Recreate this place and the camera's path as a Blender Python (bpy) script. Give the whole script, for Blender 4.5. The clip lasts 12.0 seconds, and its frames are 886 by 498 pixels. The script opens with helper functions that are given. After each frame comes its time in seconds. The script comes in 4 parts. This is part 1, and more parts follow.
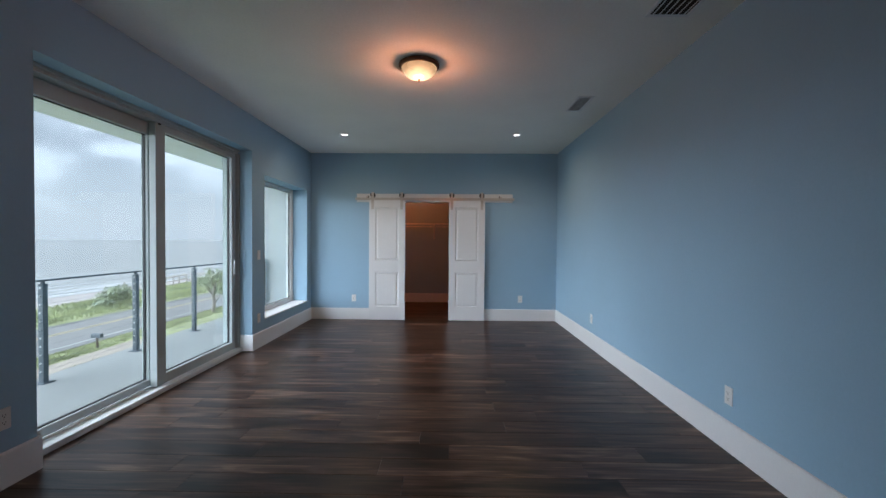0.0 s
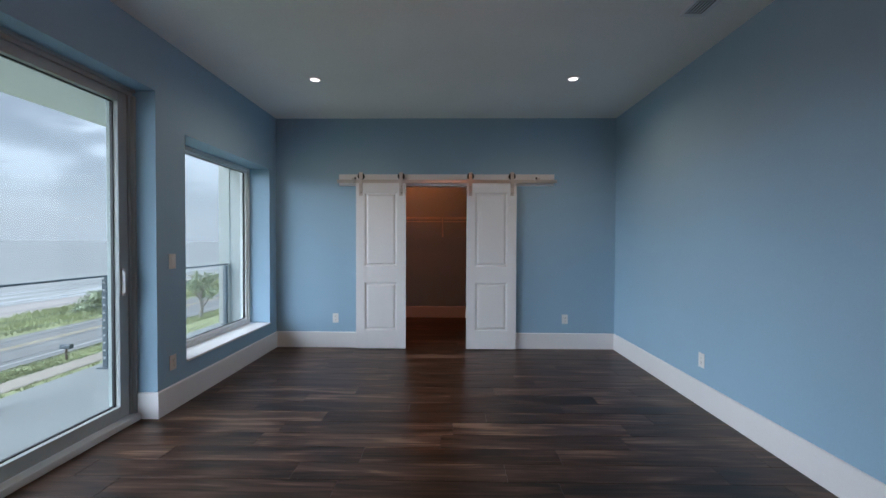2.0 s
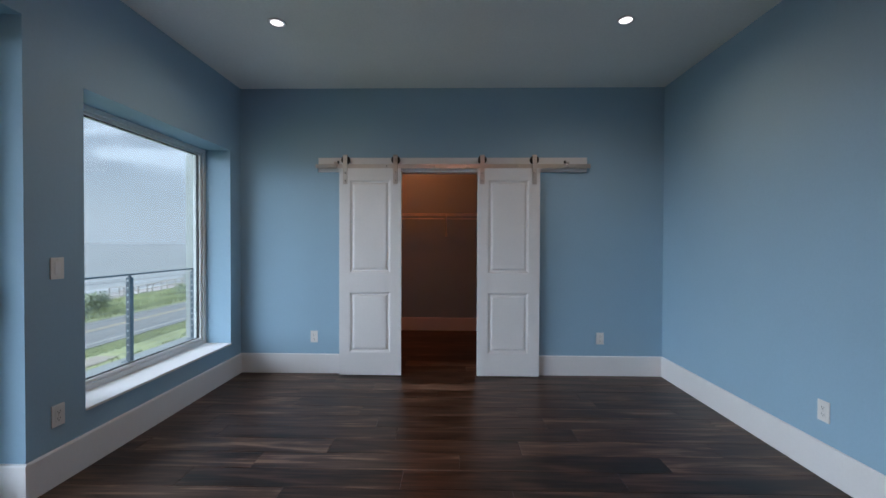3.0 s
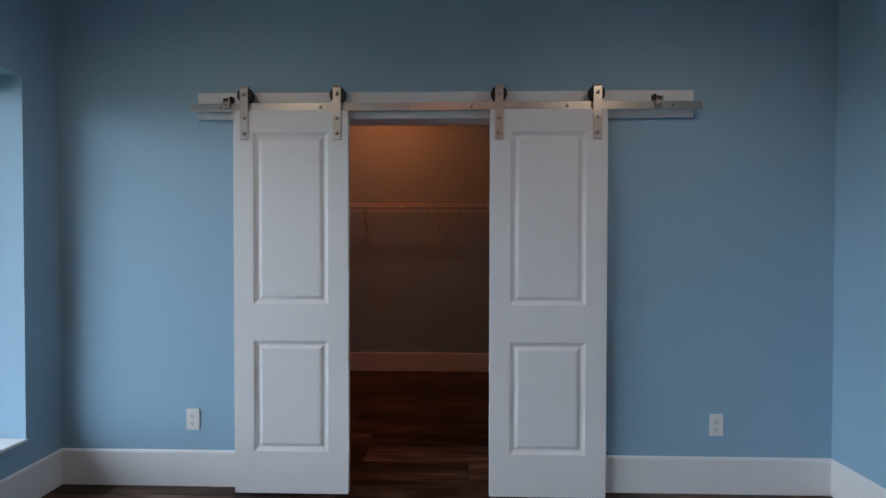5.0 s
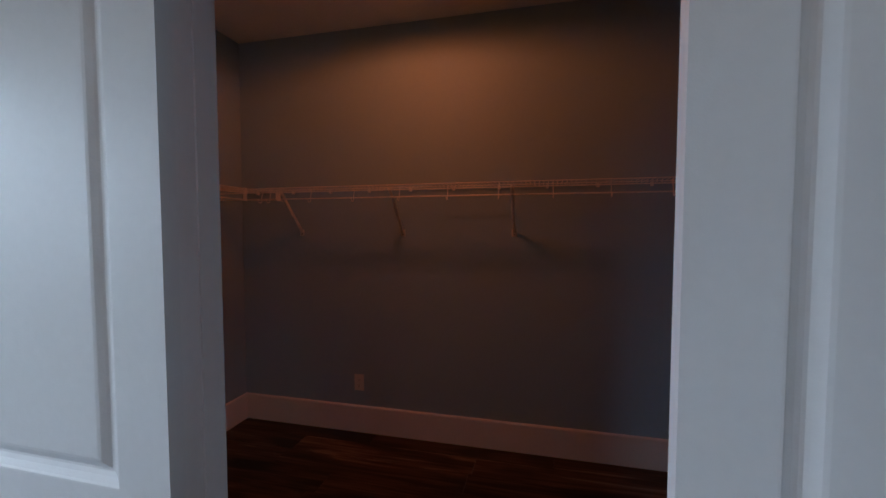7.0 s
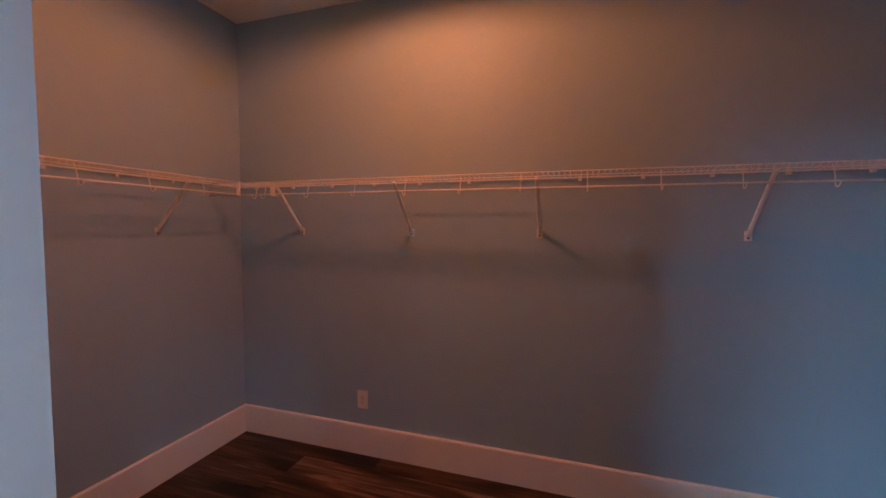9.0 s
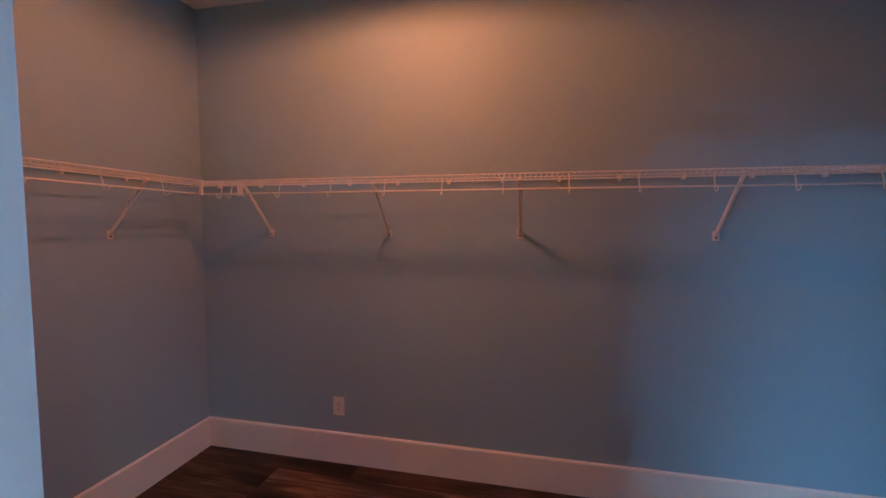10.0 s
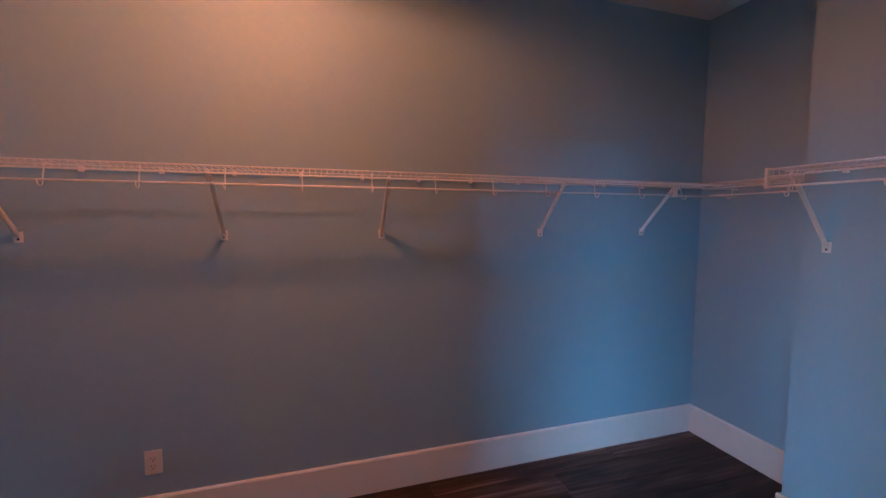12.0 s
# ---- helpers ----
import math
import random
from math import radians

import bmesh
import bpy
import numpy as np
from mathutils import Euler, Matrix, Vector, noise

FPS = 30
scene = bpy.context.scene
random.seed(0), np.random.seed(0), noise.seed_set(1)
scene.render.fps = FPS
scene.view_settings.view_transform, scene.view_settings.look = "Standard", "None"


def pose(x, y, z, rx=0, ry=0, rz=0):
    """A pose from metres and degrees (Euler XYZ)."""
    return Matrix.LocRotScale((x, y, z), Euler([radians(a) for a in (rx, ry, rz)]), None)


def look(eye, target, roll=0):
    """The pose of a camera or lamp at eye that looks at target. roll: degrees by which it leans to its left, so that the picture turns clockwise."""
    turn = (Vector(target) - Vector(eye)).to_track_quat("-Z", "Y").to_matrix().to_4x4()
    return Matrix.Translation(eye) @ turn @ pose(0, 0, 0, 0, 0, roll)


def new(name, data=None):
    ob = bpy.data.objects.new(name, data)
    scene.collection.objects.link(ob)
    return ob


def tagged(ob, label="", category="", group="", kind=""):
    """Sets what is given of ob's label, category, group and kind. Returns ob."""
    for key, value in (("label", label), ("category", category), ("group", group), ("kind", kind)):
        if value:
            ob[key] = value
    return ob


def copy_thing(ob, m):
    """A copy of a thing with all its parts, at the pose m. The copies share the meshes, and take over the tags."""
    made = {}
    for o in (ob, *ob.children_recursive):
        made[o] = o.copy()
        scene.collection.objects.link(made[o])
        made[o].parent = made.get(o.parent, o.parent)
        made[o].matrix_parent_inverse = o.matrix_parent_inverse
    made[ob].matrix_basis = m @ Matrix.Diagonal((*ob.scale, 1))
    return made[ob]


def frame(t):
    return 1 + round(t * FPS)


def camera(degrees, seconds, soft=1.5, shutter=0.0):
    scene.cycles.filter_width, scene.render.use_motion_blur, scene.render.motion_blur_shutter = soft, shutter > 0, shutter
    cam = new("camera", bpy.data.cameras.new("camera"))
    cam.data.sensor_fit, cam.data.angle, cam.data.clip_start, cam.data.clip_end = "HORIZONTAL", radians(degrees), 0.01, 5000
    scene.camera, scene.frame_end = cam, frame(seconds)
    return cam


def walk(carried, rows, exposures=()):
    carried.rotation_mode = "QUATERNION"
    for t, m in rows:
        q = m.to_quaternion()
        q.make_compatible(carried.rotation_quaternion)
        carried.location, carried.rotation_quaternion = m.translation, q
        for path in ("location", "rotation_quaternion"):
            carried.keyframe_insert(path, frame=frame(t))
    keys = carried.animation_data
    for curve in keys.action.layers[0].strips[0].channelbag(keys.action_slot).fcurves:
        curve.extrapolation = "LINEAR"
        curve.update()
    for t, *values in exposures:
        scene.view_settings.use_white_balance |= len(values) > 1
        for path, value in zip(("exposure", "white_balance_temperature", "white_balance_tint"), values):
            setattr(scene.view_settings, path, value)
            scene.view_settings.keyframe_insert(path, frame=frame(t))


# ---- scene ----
cam = camera(95.4, 12.0)
PATH = [
    (0, (0.468, -6.908, 1.346), (0.433, -4.909, 1.31), 0.4),
    (0.5, (0.418, -6.424, 1.323), (0.387, -4.425, 1.287), 0.4),
    (1, (0.362, -5.969, 1.32), (0.325, -3.97, 1.285), 0.3),
    (1.5, (0.29, -5.504, 1.327), (0.255, -3.505, 1.29), 0.4),
    (2, (0.241, -5.015, 1.322), (0.208, -3.015, 1.288), 0.2),
    (2.5, (0.211, -4.51, 1.317), (0.172, -2.511, 1.285), 0.2),
    (3, (0.191, -4.025, 1.302), (0.151, -2.025, 1.278), 0.2),
    (3.2, (0.194, -3.843, 1.298), (0.16, -1.843, 1.276), 0.2),
    (4.8, (0.241, -2.377, 1.338), (0.201, -0.378, 1.306), 0.2),
    (5, (0.249, -2.193, 1.341), (0.204, -0.194, 1.316), 0.1),
    (5.5, (0.271, -1.738, 1.37), (0.171, 0.259, 1.34), 0.1),
    (6, (0.285, -1.304, 1.398), (0.093, 0.686, 1.358), 0.1),
    (6.5, (0.298, -0.909, 1.437), (-0.021, 1.064, 1.363), 0.2),
    (7, (0.289, -0.596, 1.465), (-0.185, 1.344, 1.368), 0.0),
    (7.2, (0.288, -0.494, 1.504), (-0.221, 1.436, 1.378), -0.0),
    (8.8, (0.311, -0.223, 1.475), (-0.322, 1.671, 1.363), 0.2),
    (9, (0.299, -0.22, 1.48), (-0.32, 1.679, 1.367), 0.3),
    (9.5, (0.255, -0.225, 1.497), (-0.349, 1.678, 1.373), 0.1),
    (10, (0.176, -0.216, 1.501), (-0.248, 1.734, 1.374), 0.1),
    (10.5, (0.057, -0.221, 1.506), (-0.072, 1.77, 1.368), 0.1),
    (11, (-0.04, -0.215, 1.506), (0.122, 1.773, 1.359), 0.1),
    (11.5, (-0.14, -0.187, 1.527), (0.266, 1.766, 1.373), 0.2),
    (12, (-0.204, -0.122, 1.531), (0.385, 1.783, 1.374), 0.2),
]

EXPOSURES = [(0, 3.2, 5400, 9), (1.5, 3.05, 5350, 10), (3.0, 2.85, 5250, 9), (5.5, 2.75, 5150, 8), (6.5, 2.65, 4900, 7), (7.2, 2.65, 4850, 7), (8.8, 4.3, 4500, 2), (10.0, 4.6, 3850, -6), (12, 4.7, 3550, -9)]
walk(cam, [(t, look(eye, target, roll)) for t, eye, target, roll in PATH], EXPOSURES)

# ---- light ----
SUN_EL = radians(20)


def nodes_of(tree):
    return tree.nodes, tree.links


def make_world():
    w = bpy.data.worlds.new("overcast_sky")
    scene.world = w
    w.use_nodes = True
    n, l = nodes_of(w.node_tree)
    n.clear()
    sky = n.new("ShaderNodeTexSky")
    sky.sky_type, sky.sun_disc = "NISHITA", False
    sky.sun_elevation, sky.sun_rotation = SUN_EL, radians(247)
    sky.dust_density = 3.0
    skybg = n.new("ShaderNodeBackground")
    skybg.inputs[1].default_value = 0.05
    l.new(sky.outputs[0], skybg.inputs[0])
    co = n.new("ShaderNodeTexCoord")
    mp = n.new("ShaderNodeMapping")
    mp.inputs["Scale"].default_value = (2.6, 2.6, 7.0)
    mp.inputs["Location"].default_value = (0.35, 0.1, 0.4)
    l.new(co.outputs["Generated"], mp.inputs[0])
    big = n.new("ShaderNodeTexNoise")
    big.inputs["Scale"].default_value, big.inputs["Detail"].default_value, big.inputs["Roughness"].default_value = 1.7, 8, 0.56
    big.inputs["Distortion"].default_value = 0.4
    l.new(mp.outputs[0], big.inputs["Vector"])
    ramp = n.new("ShaderNodeValToRGB")
    e = ramp.color_ramp.elements
    e[0].position, e[0].color = 0.40, (0.53, 0.535, 0.54, 1)
    e[1].position, e[1].color = 0.59, (1.06, 1.05, 1.03, 1)
    mid = e.new(0.5)
    mid.color = (0.66, 0.66, 0.66, 1)
    l.new(big.outputs[0], ramp.inputs[0])
    # pale even haze low over the sea
    sep = n.new("ShaderNodeSeparateXYZ")
    l.new(co.outputs["Generated"], sep.inputs[0])
    low = n.new("ShaderNodeMapRange")
    low.inputs[1].default_value, low.inputs[2].default_value = 0.02, 0.20
    l.new(sep.outputs[2], low.inputs[0])
    haze = n.new("ShaderNodeMix")
    haze.data_type = "RGBA"
    haze.inputs[6].default_value = (0.755, 0.75, 0.735, 1)
    l.new(low.outputs[0], haze.inputs[0])
    l.new(ramp.outputs[0], haze.inputs[7])
    cloud = n.new("ShaderNodeBackground")
    cloud.inputs[1].default_value = 0.16
    l.new(haze.outputs[2], cloud.inputs[0])
    mix = n.new("ShaderNodeMixShader")
    mix.inputs[0].default_value = 0.93
    l.new(skybg.outputs[0], mix.inputs[1])
    l.new(cloud.outputs[0], mix.inputs[2])
    out = n.new("ShaderNodeOutputWorld")
    l.new(mix.outputs[0], out.inputs[0])


make_world()


def lamp(name, kind, energy, color, m, **more):
    data = bpy.data.lights.new(name, kind)
    data.energy, data.color = energy, color
    if "angle" in more:
        data.angle = more["angle"]
    if "size" in more:
        data.shadow_soft_size = more["size"]
    if "spot" in more:
        data.spot_size, data.spot_blend = more["spot"]
    ob = new(name, data)
    ob.matrix_world = m
    return ob


lamp("sun_behind_cloud", "SUN", 1.5, (1.0, 0.97, 0.93), look((-17.5, -7.5, 7), (0, 0, 0)), angle=radians(95))
LAMP = (0.195, -3.47)
CANS = ((-1.037, -1.201), (1.390, -1.201))
CLOSET_CAN = (-0.46, 1.14)
CEIL = 2.853
lamp("flush_lamp_bulb", "POINT", 1.6, (1.0, 0.36, 0.15), pose(LAMP[0], LAMP[1], CEIL - 0.150), size=0.05)
for cx, cy in CANS:
    lamp("downlight_beam", "SPOT", 3.9, (1.0, 0.68, 0.40), pose(cx, cy, CEIL - 0.014), size=0.04, spot=(radians(166), 0.85))
lamp("closet_downlight_beam", "SPOT", 5.0, (1.0, 0.19, 0.036), pose(*CLOSET_CAN, CEIL - 0.02), size=0.085, spot=(radians(178), 0.28))


# ---- materials ----
def material(name, color, rough=0.6, metal=0.0, grain=0.05, grain_scale=60.0, stain=0.06, stain_scale=1.3, bump=0.0, bump_scale=200.0, random_amount=0.0, stretch=(1, 1, 1), spec=0.5, coat=0.0):
    """Colour with grain and stains at two scales, fine relief and uneven gloss."""
    m = bpy.data.materials.new(name)
    m.use_nodes = True
    n, l = nodes_of(m.node_tree)
    bsdf = n["Principled BSDF"]
    bsdf.inputs["Metallic"].default_value = metal
    bsdf.inputs["Specular IOR Level"].default_value = spec
    bsdf.inputs["Coat Weight"].default_value = coat
    geo = n.new("ShaderNodeNewGeometry")
    mp = n.new("ShaderNodeMapping")
    mp.inputs["Scale"].default_value = stretch
    l.new(geo.outputs["Position"], mp.inputs[0])
    fine = n.new("ShaderNodeTexNoise")
    fine.inputs["Scale"].default_value, fine.inputs["Detail"].default_value = grain_scale, 4
    wide = n.new("ShaderNodeTexNoise")
    wide.inputs["Scale"].default_value, wide.inputs["Detail"].default_value = stain_scale, 6
    for t in (fine, wide):
        l.new(mp.outputs[0], t.inputs["Vector"])
    def spread(socket, amount):
        r = n.new("ShaderNodeMapRange")
        r.inputs[1].default_value, r.inputs[2].default_value = 0.25, 0.75
        r.inputs[3].default_value, r.inputs[4].default_value = 1 - amount, 1 + amount
        l.new(socket, r.inputs[0])
        return r.outputs[0]
    mul = n.new("ShaderNodeMath")
    mul.operation = "MULTIPLY"
    l.new(spread(fine.outputs[0], grain), mul.inputs[0])
    l.new(spread(wide.outputs[0], stain), mul.inputs[1])
    value = mul.outputs[0]
    if random_amount:
        info = n.new("ShaderNodeObjectInfo")
        r = n.new("ShaderNodeMapRange")
        r.inputs[3].default_value, r.inputs[4].default_value = 1 - random_amount, 1 + random_amount
        l.new(info.outputs["Random"], r.inputs[0])
        m2 = n.new("ShaderNodeMath")
        m2.operation = "MULTIPLY"
        l.new(value, m2.inputs[0])
        l.new(r.outputs[0], m2.inputs[1])
        value = m2.outputs[0]
    hue = n.new("ShaderNodeVectorMath")
    hue.operation = "SCALE"
    hue.inputs[0].default_value = color
    l.new(value, hue.inputs["Scale"])
    l.new(hue.outputs[0], bsdf.inputs["Base Color"])
    rr = n.new("ShaderNodeMapRange")
    rr.inputs[3].default_value, rr.inputs[4].default_value = max(0.02, rough - 0.07), min(1, rough + 0.07)
    l.new(wide.outputs[0], rr.inputs[0])
    l.new(rr.outputs[0], bsdf.inputs["Roughness"])
    if bump:
        bn = n.new("ShaderNodeTexNoise")
        bn.inputs["Scale"].default_value, bn.inputs["Detail"].default_value = bump_scale, 3
        l.new(mp.outputs[0], bn.inputs["Vector"])
        b = n.new("ShaderNodeBump")
        b.inputs["Strength"].default_value, b.inputs["Distance"].default_value = bump, 0.002
        l.new(bn.outputs[0], b.inputs["Height"])
        l.new(b.outputs[0], bsdf.inputs["Normal"])
    return m


def wood_floor():
    """Dark brown vinyl planks: long streaks, knots, a tone of its own for each plank."""
    m = bpy.data.materials.new("dark_plank")
    m.use_nodes = True
    n, l = nodes_of(m.node_tree)
    bsdf = n["Principled BSDF"]
    geo = n.new("ShaderNodeNewGeometry")
    info = n.new("ShaderNodeObjectInfo")
    off = n.new("ShaderNodeVectorMath")
    off.operation = "SCALE"
    off.inputs[0].default_value = (37.0, 11.0, 5.0)
    l.new(info.outputs["Random"], off.inputs["Scale"])
    add = n.new("ShaderNodeVectorMath")
    l.new(geo.outputs["Position"], add.inputs[0])
    l.new(off.outputs[0], add.inputs[1])
    def noise_at(scale, stretch, detail, distortion=0.0):
        mp = n.new("ShaderNodeMapping")
        mp.inputs["Scale"].default_value = stretch
        l.new(add.outputs[0], mp.inputs[0])
        t = n.new("ShaderNodeTexNoise")
        t.inputs["Scale"].default_value, t.inputs["Detail"].default_value, t.inputs["Distortion"].default_value = scale, detail, distortion
        l.new(mp.outputs[0], t.inputs["Vector"])
        return t.outputs[0]
    broad = noise_at(1.0, (1.4, 9.0, 1), 7, 1.0)
    streak = noise_at(1.0, (2.2, 52.0, 1), 7, 0.5)
    mixv = n.new("ShaderNodeMix")
    mixv.inputs[0].default_value = 0.42
    l.new(broad, mixv.inputs[2])
    l.new(streak, mixv.inputs[3])
    tone = n.new("ShaderNodeMapRange")
    tone.inputs[3].default_value, tone.inputs[4].default_value = -0.055, 0.055
    l.new(info.outputs["Random"], tone.inputs[0])
    s = n.new("ShaderNodeMath")
    l.new(mixv.outputs[0], s.inputs[0])
    l.new(tone.outputs[0], s.inputs[1])
    ramp = n.new("ShaderNodeValToRGB")
    e = ramp.color_ramp.elements
    e[0].position, e[0].color = 0.38, (0.010, 0.0055, 0.0035, 1)
    e[1].position, e[1].color = 0.65, (0.20, 0.128, 0.085, 1)
    k = e.new(0.475)
    k.color = (0.038, 0.020, 0.012, 1)
    k = e.new(0.58)
    k.color = (0.092, 0.053, 0.034, 1)
    l.new(s.outputs[0], ramp.inputs[0])
    l.new(ramp.outputs[0], bsdf.inputs["Base Color"])
    rr = n.new("ShaderNodeMapRange")
    rr.inputs[3].default_value, rr.inputs[4].default_value = 0.25, 0.46
    l.new(streak, rr.inputs[0])
    l.new(rr.outputs[0], bsdf.inputs["Roughness"])
    b = n.new("ShaderNodeBump")
    b.inputs["Strength"].default_value, b.inputs["Distance"].default_value = 0.3, 0.001
    bsdf.inputs["Specular IOR Level"].default_value = 0.27
    l.new(streak, b.inputs["Height"])
    l.new(b.outputs[0], bsdf.inputs["Normal"])
    return m


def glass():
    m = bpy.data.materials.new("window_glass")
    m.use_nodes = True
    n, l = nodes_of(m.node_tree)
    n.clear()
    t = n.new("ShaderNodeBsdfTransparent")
    # grey tint added to dim the daylight seen outdoors
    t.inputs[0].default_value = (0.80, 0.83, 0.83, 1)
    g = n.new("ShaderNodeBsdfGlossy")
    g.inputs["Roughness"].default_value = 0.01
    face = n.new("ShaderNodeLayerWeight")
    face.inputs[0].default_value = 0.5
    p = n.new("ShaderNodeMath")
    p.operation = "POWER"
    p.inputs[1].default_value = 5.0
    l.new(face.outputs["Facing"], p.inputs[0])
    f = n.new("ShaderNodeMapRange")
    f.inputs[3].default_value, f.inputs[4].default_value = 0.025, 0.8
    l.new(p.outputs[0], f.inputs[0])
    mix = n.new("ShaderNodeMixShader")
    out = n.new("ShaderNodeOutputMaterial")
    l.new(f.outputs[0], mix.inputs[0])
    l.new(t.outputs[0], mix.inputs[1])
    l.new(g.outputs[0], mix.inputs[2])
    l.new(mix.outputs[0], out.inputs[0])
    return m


def glow(name, color, strength):
    m = bpy.data.materials.new(name)
    m.use_nodes = True
    b = m.node_tree.nodes["Principled BSDF"]
    b.inputs["Base Color"].default_value = (0.8, 0.75, 0.68, 1)
    b.inputs["Roughness"].default_value = 0.35
    b.inputs["Emission Color"].default_value = (*color, 1)
    b.inputs["Emission Strength"].default_value = strength
    return m


def lamp_glass():
    """Alabaster bowl, brightest over the bulbs in its middle."""
    m = glow("lit_alabaster_glass", (1.0, 0.55, 0.24), 1.0)
    n, l = nodes_of(m.node_tree)
    n["Principled BSDF"].inputs["Base Color"].default_value = (0.05, 0.03, 0.015, 1)
    geo = n.new("ShaderNodeTexCoord")
    d = n.new("ShaderNodeVectorMath")
    d.operation = "DISTANCE"
    d.inputs[1].default_value = (0, 0, -0.100)
    l.new(geo.outputs["Object"], d.inputs[0])
    t = n.new("ShaderNodeTexNoise")
    t.inputs["Scale"].default_value, t.inputs["Detail"].default_value = 14, 4
    l.new(geo.outputs["Object"], t.inputs["Vector"])
    r = n.new("ShaderNodeMapRange")
    r.inputs[1].default_value, r.inputs[2].default_value, r.inputs[3].default_value, r.inputs[4].default_value = 0.035, 0.14, 0.40, 0.07
    l.new(d.outputs["Value"], r.inputs[0])
    k = n.new("ShaderNodeMath")
    k.operation = "MULTIPLY"
    l.new(r.outputs[0], k.inputs[0])
    q = n.new("ShaderNodeMapRange")
    q.inputs[1].default_value, q.inputs[2].default_value, q.inputs[3].default_value, q.inputs[4].default_value = 0.3, 0.7, 0.75, 1.2
    l.new(t.outputs[0], q.inputs[0])
    l.new(q.outputs[0], k.inputs[1])
    l.new(k.outputs[0], n["Principled BSDF"].inputs["Emission Strength"])
    thin = n.new("ShaderNodeBsdfTransparent")
    thin.inputs[0].default_value = (1.0, 0.92, 0.84, 1)
    mix = n.new("ShaderNodeMixShader")
    mix.inputs[0].default_value = 0.2
    l.new(n["Principled BSDF"].outputs[0], mix.inputs[1])
    l.new(thin.outputs[0], mix.inputs[2])
    l.new(mix.outputs[0], n["Material Output"].inputs[0])
    return m


def sea_material():
    """Grey-green sea with foam lines that thin out from the shore."""
    m = bpy.data.materials.new("sea_water")
    m.use_nodes = True
    n, l = nodes_of(m.node_tree)
    bsdf = n["Principled BSDF"]
    bsdf.inputs["Roughness"].default_value = 0.5
    bsdf.inputs["Specular IOR Level"].default_value = 0.2
    geo = n.new("ShaderNodeNewGeometry")
    mp = n.new("ShaderNodeMapping")
    mp.inputs["Scale"].default_value = (0.62, 0.034, 1)
    l.new(geo.outputs["Position"], mp.inputs[0])
    t = n.new("ShaderNodeTexNoise")
    t.inputs["Scale"].default_value, t.inputs["Detail"].default_value, t.inputs["Distortion"].default_value = 1.0, 9, 0.8
    l.new(mp.outputs[0], t.inputs["Vector"])
    sep = n.new("ShaderNodeSeparateXYZ")
    l.new(geo.outputs["Position"], sep.inputs[0])
    near = n.new("ShaderNodeMapRange")
    near.inputs[1].default_value, near.inputs[2].default_value, near.inputs[3].default_value, near.inputs[4].default_value = -115, -46, -0.20, 0.10
    l.new(sep.outputs[0], near.inputs[0])
    a = n.new("ShaderNodeMath")
    l.new(t.outputs[0], a.inputs[0])
    l.new(near.outputs[0], a.inputs[1])
    ramp = n.new("ShaderNodeValToRGB")
    e = ramp.color_ramp.elements
    e[0].position, e[0].color = 0.40, (0.31, 0.31, 0.30, 1)
    e[1].position, e[1].color = 0.66, (0.50, 0.50, 0.49, 1)
    k = e.new(0.55)
    k.color = (0.325, 0.32, 0.305, 1)
    l.new(a.outputs[0], ramp.inputs[0])
    l.new(ramp.outputs[0], bsdf.inputs["Base Color"])
    b = n.new("ShaderNodeBump")
    b.inputs["Strength"].default_value, b.inputs["Distance"].default_value = 0.5, 0.6
    l.new(t.outputs[0], b.inputs["Height"])
    l.new(b.outputs[0], bsdf.inputs["Normal"])
    return m


WALL = material("pale_blue_paint", (0.325, 0.482, 0.620), 0.62, grain=0.02, stain=0.03, bump=0.35, bump_scale=170)
CEILING = material("white_textured_ceiling", (0.90, 0.89, 0.85), 0.8, grain=0.03, stain=0.04, bump=0.9, bump_scale=70)
TRIM = material("white_semi_gloss_paint", (0.80, 0.80, 0.80), 0.38, grain=0.015, stain=0.03, bump=0.10, bump_scale=300)
DOORPAINT = material("white_door_paint", (0.78, 0.78, 0.78), 0.42, grain=0.015, stain=0.03, bump=0.12, bump_scale=240)
VINYL = material("white_vinyl_frame", (0.72, 0.74, 0.74), 0.35, grain=0.01, stain=0.04)
ALU = material("grey_white_aluminium", (0.43, 0.475, 0.475), 0.42, grain=0.02, stain=0.05)
PLASTIC = material("white_plastic", (0.78, 0.78, 0.76), 0.32, grain=0.01, stain=0.02)
NICKEL = material("brushed_nickel", (0.62, 0.58, 0.54), 0.34, 1.0, grain=0.10, grain_scale=40, stretch=(1, 1, 30))
BLACK = material("black_rubber", (0.015, 0.015, 0.016), 0.5)
# near-black: subfloor and screws, and painted shade in vent duct and socket slots
DARK = material("dark_slot", (0.012, 0.012, 0.012), 0.8)
BRONZE = material("oil_rubbed_bronze", (0.10, 0.055, 0.035), 0.42, 0.8, grain=0.15, stain=0.15, stain_scale=9)
WIRE = material("white_coated_wire", (0.86, 0.86, 0.85), 0.35, grain=0.02, stain=0.03)
POST = material("dark_grey_powder_coat", (0.085, 0.105, 0.125), 0.45, grain=0.05)
CABLE = material("dull_steel_cable", (0.30, 0.31, 0.33), 0.5, 0.6)
STEEL = material("stainless_cable", (0.55, 0.57, 0.60), 0.35, 1.0)
CONCRETE = material("pale_balcony_concrete", (0.29, 0.295, 0.285), 0.75, grain=0.05, stain=0.08, stain_scale=1.2, bump=0.3)
STUCCO = material("white_soffit_paint", (0.72, 0.72, 0.72), 0.7, grain=0.02, stain=0.03)
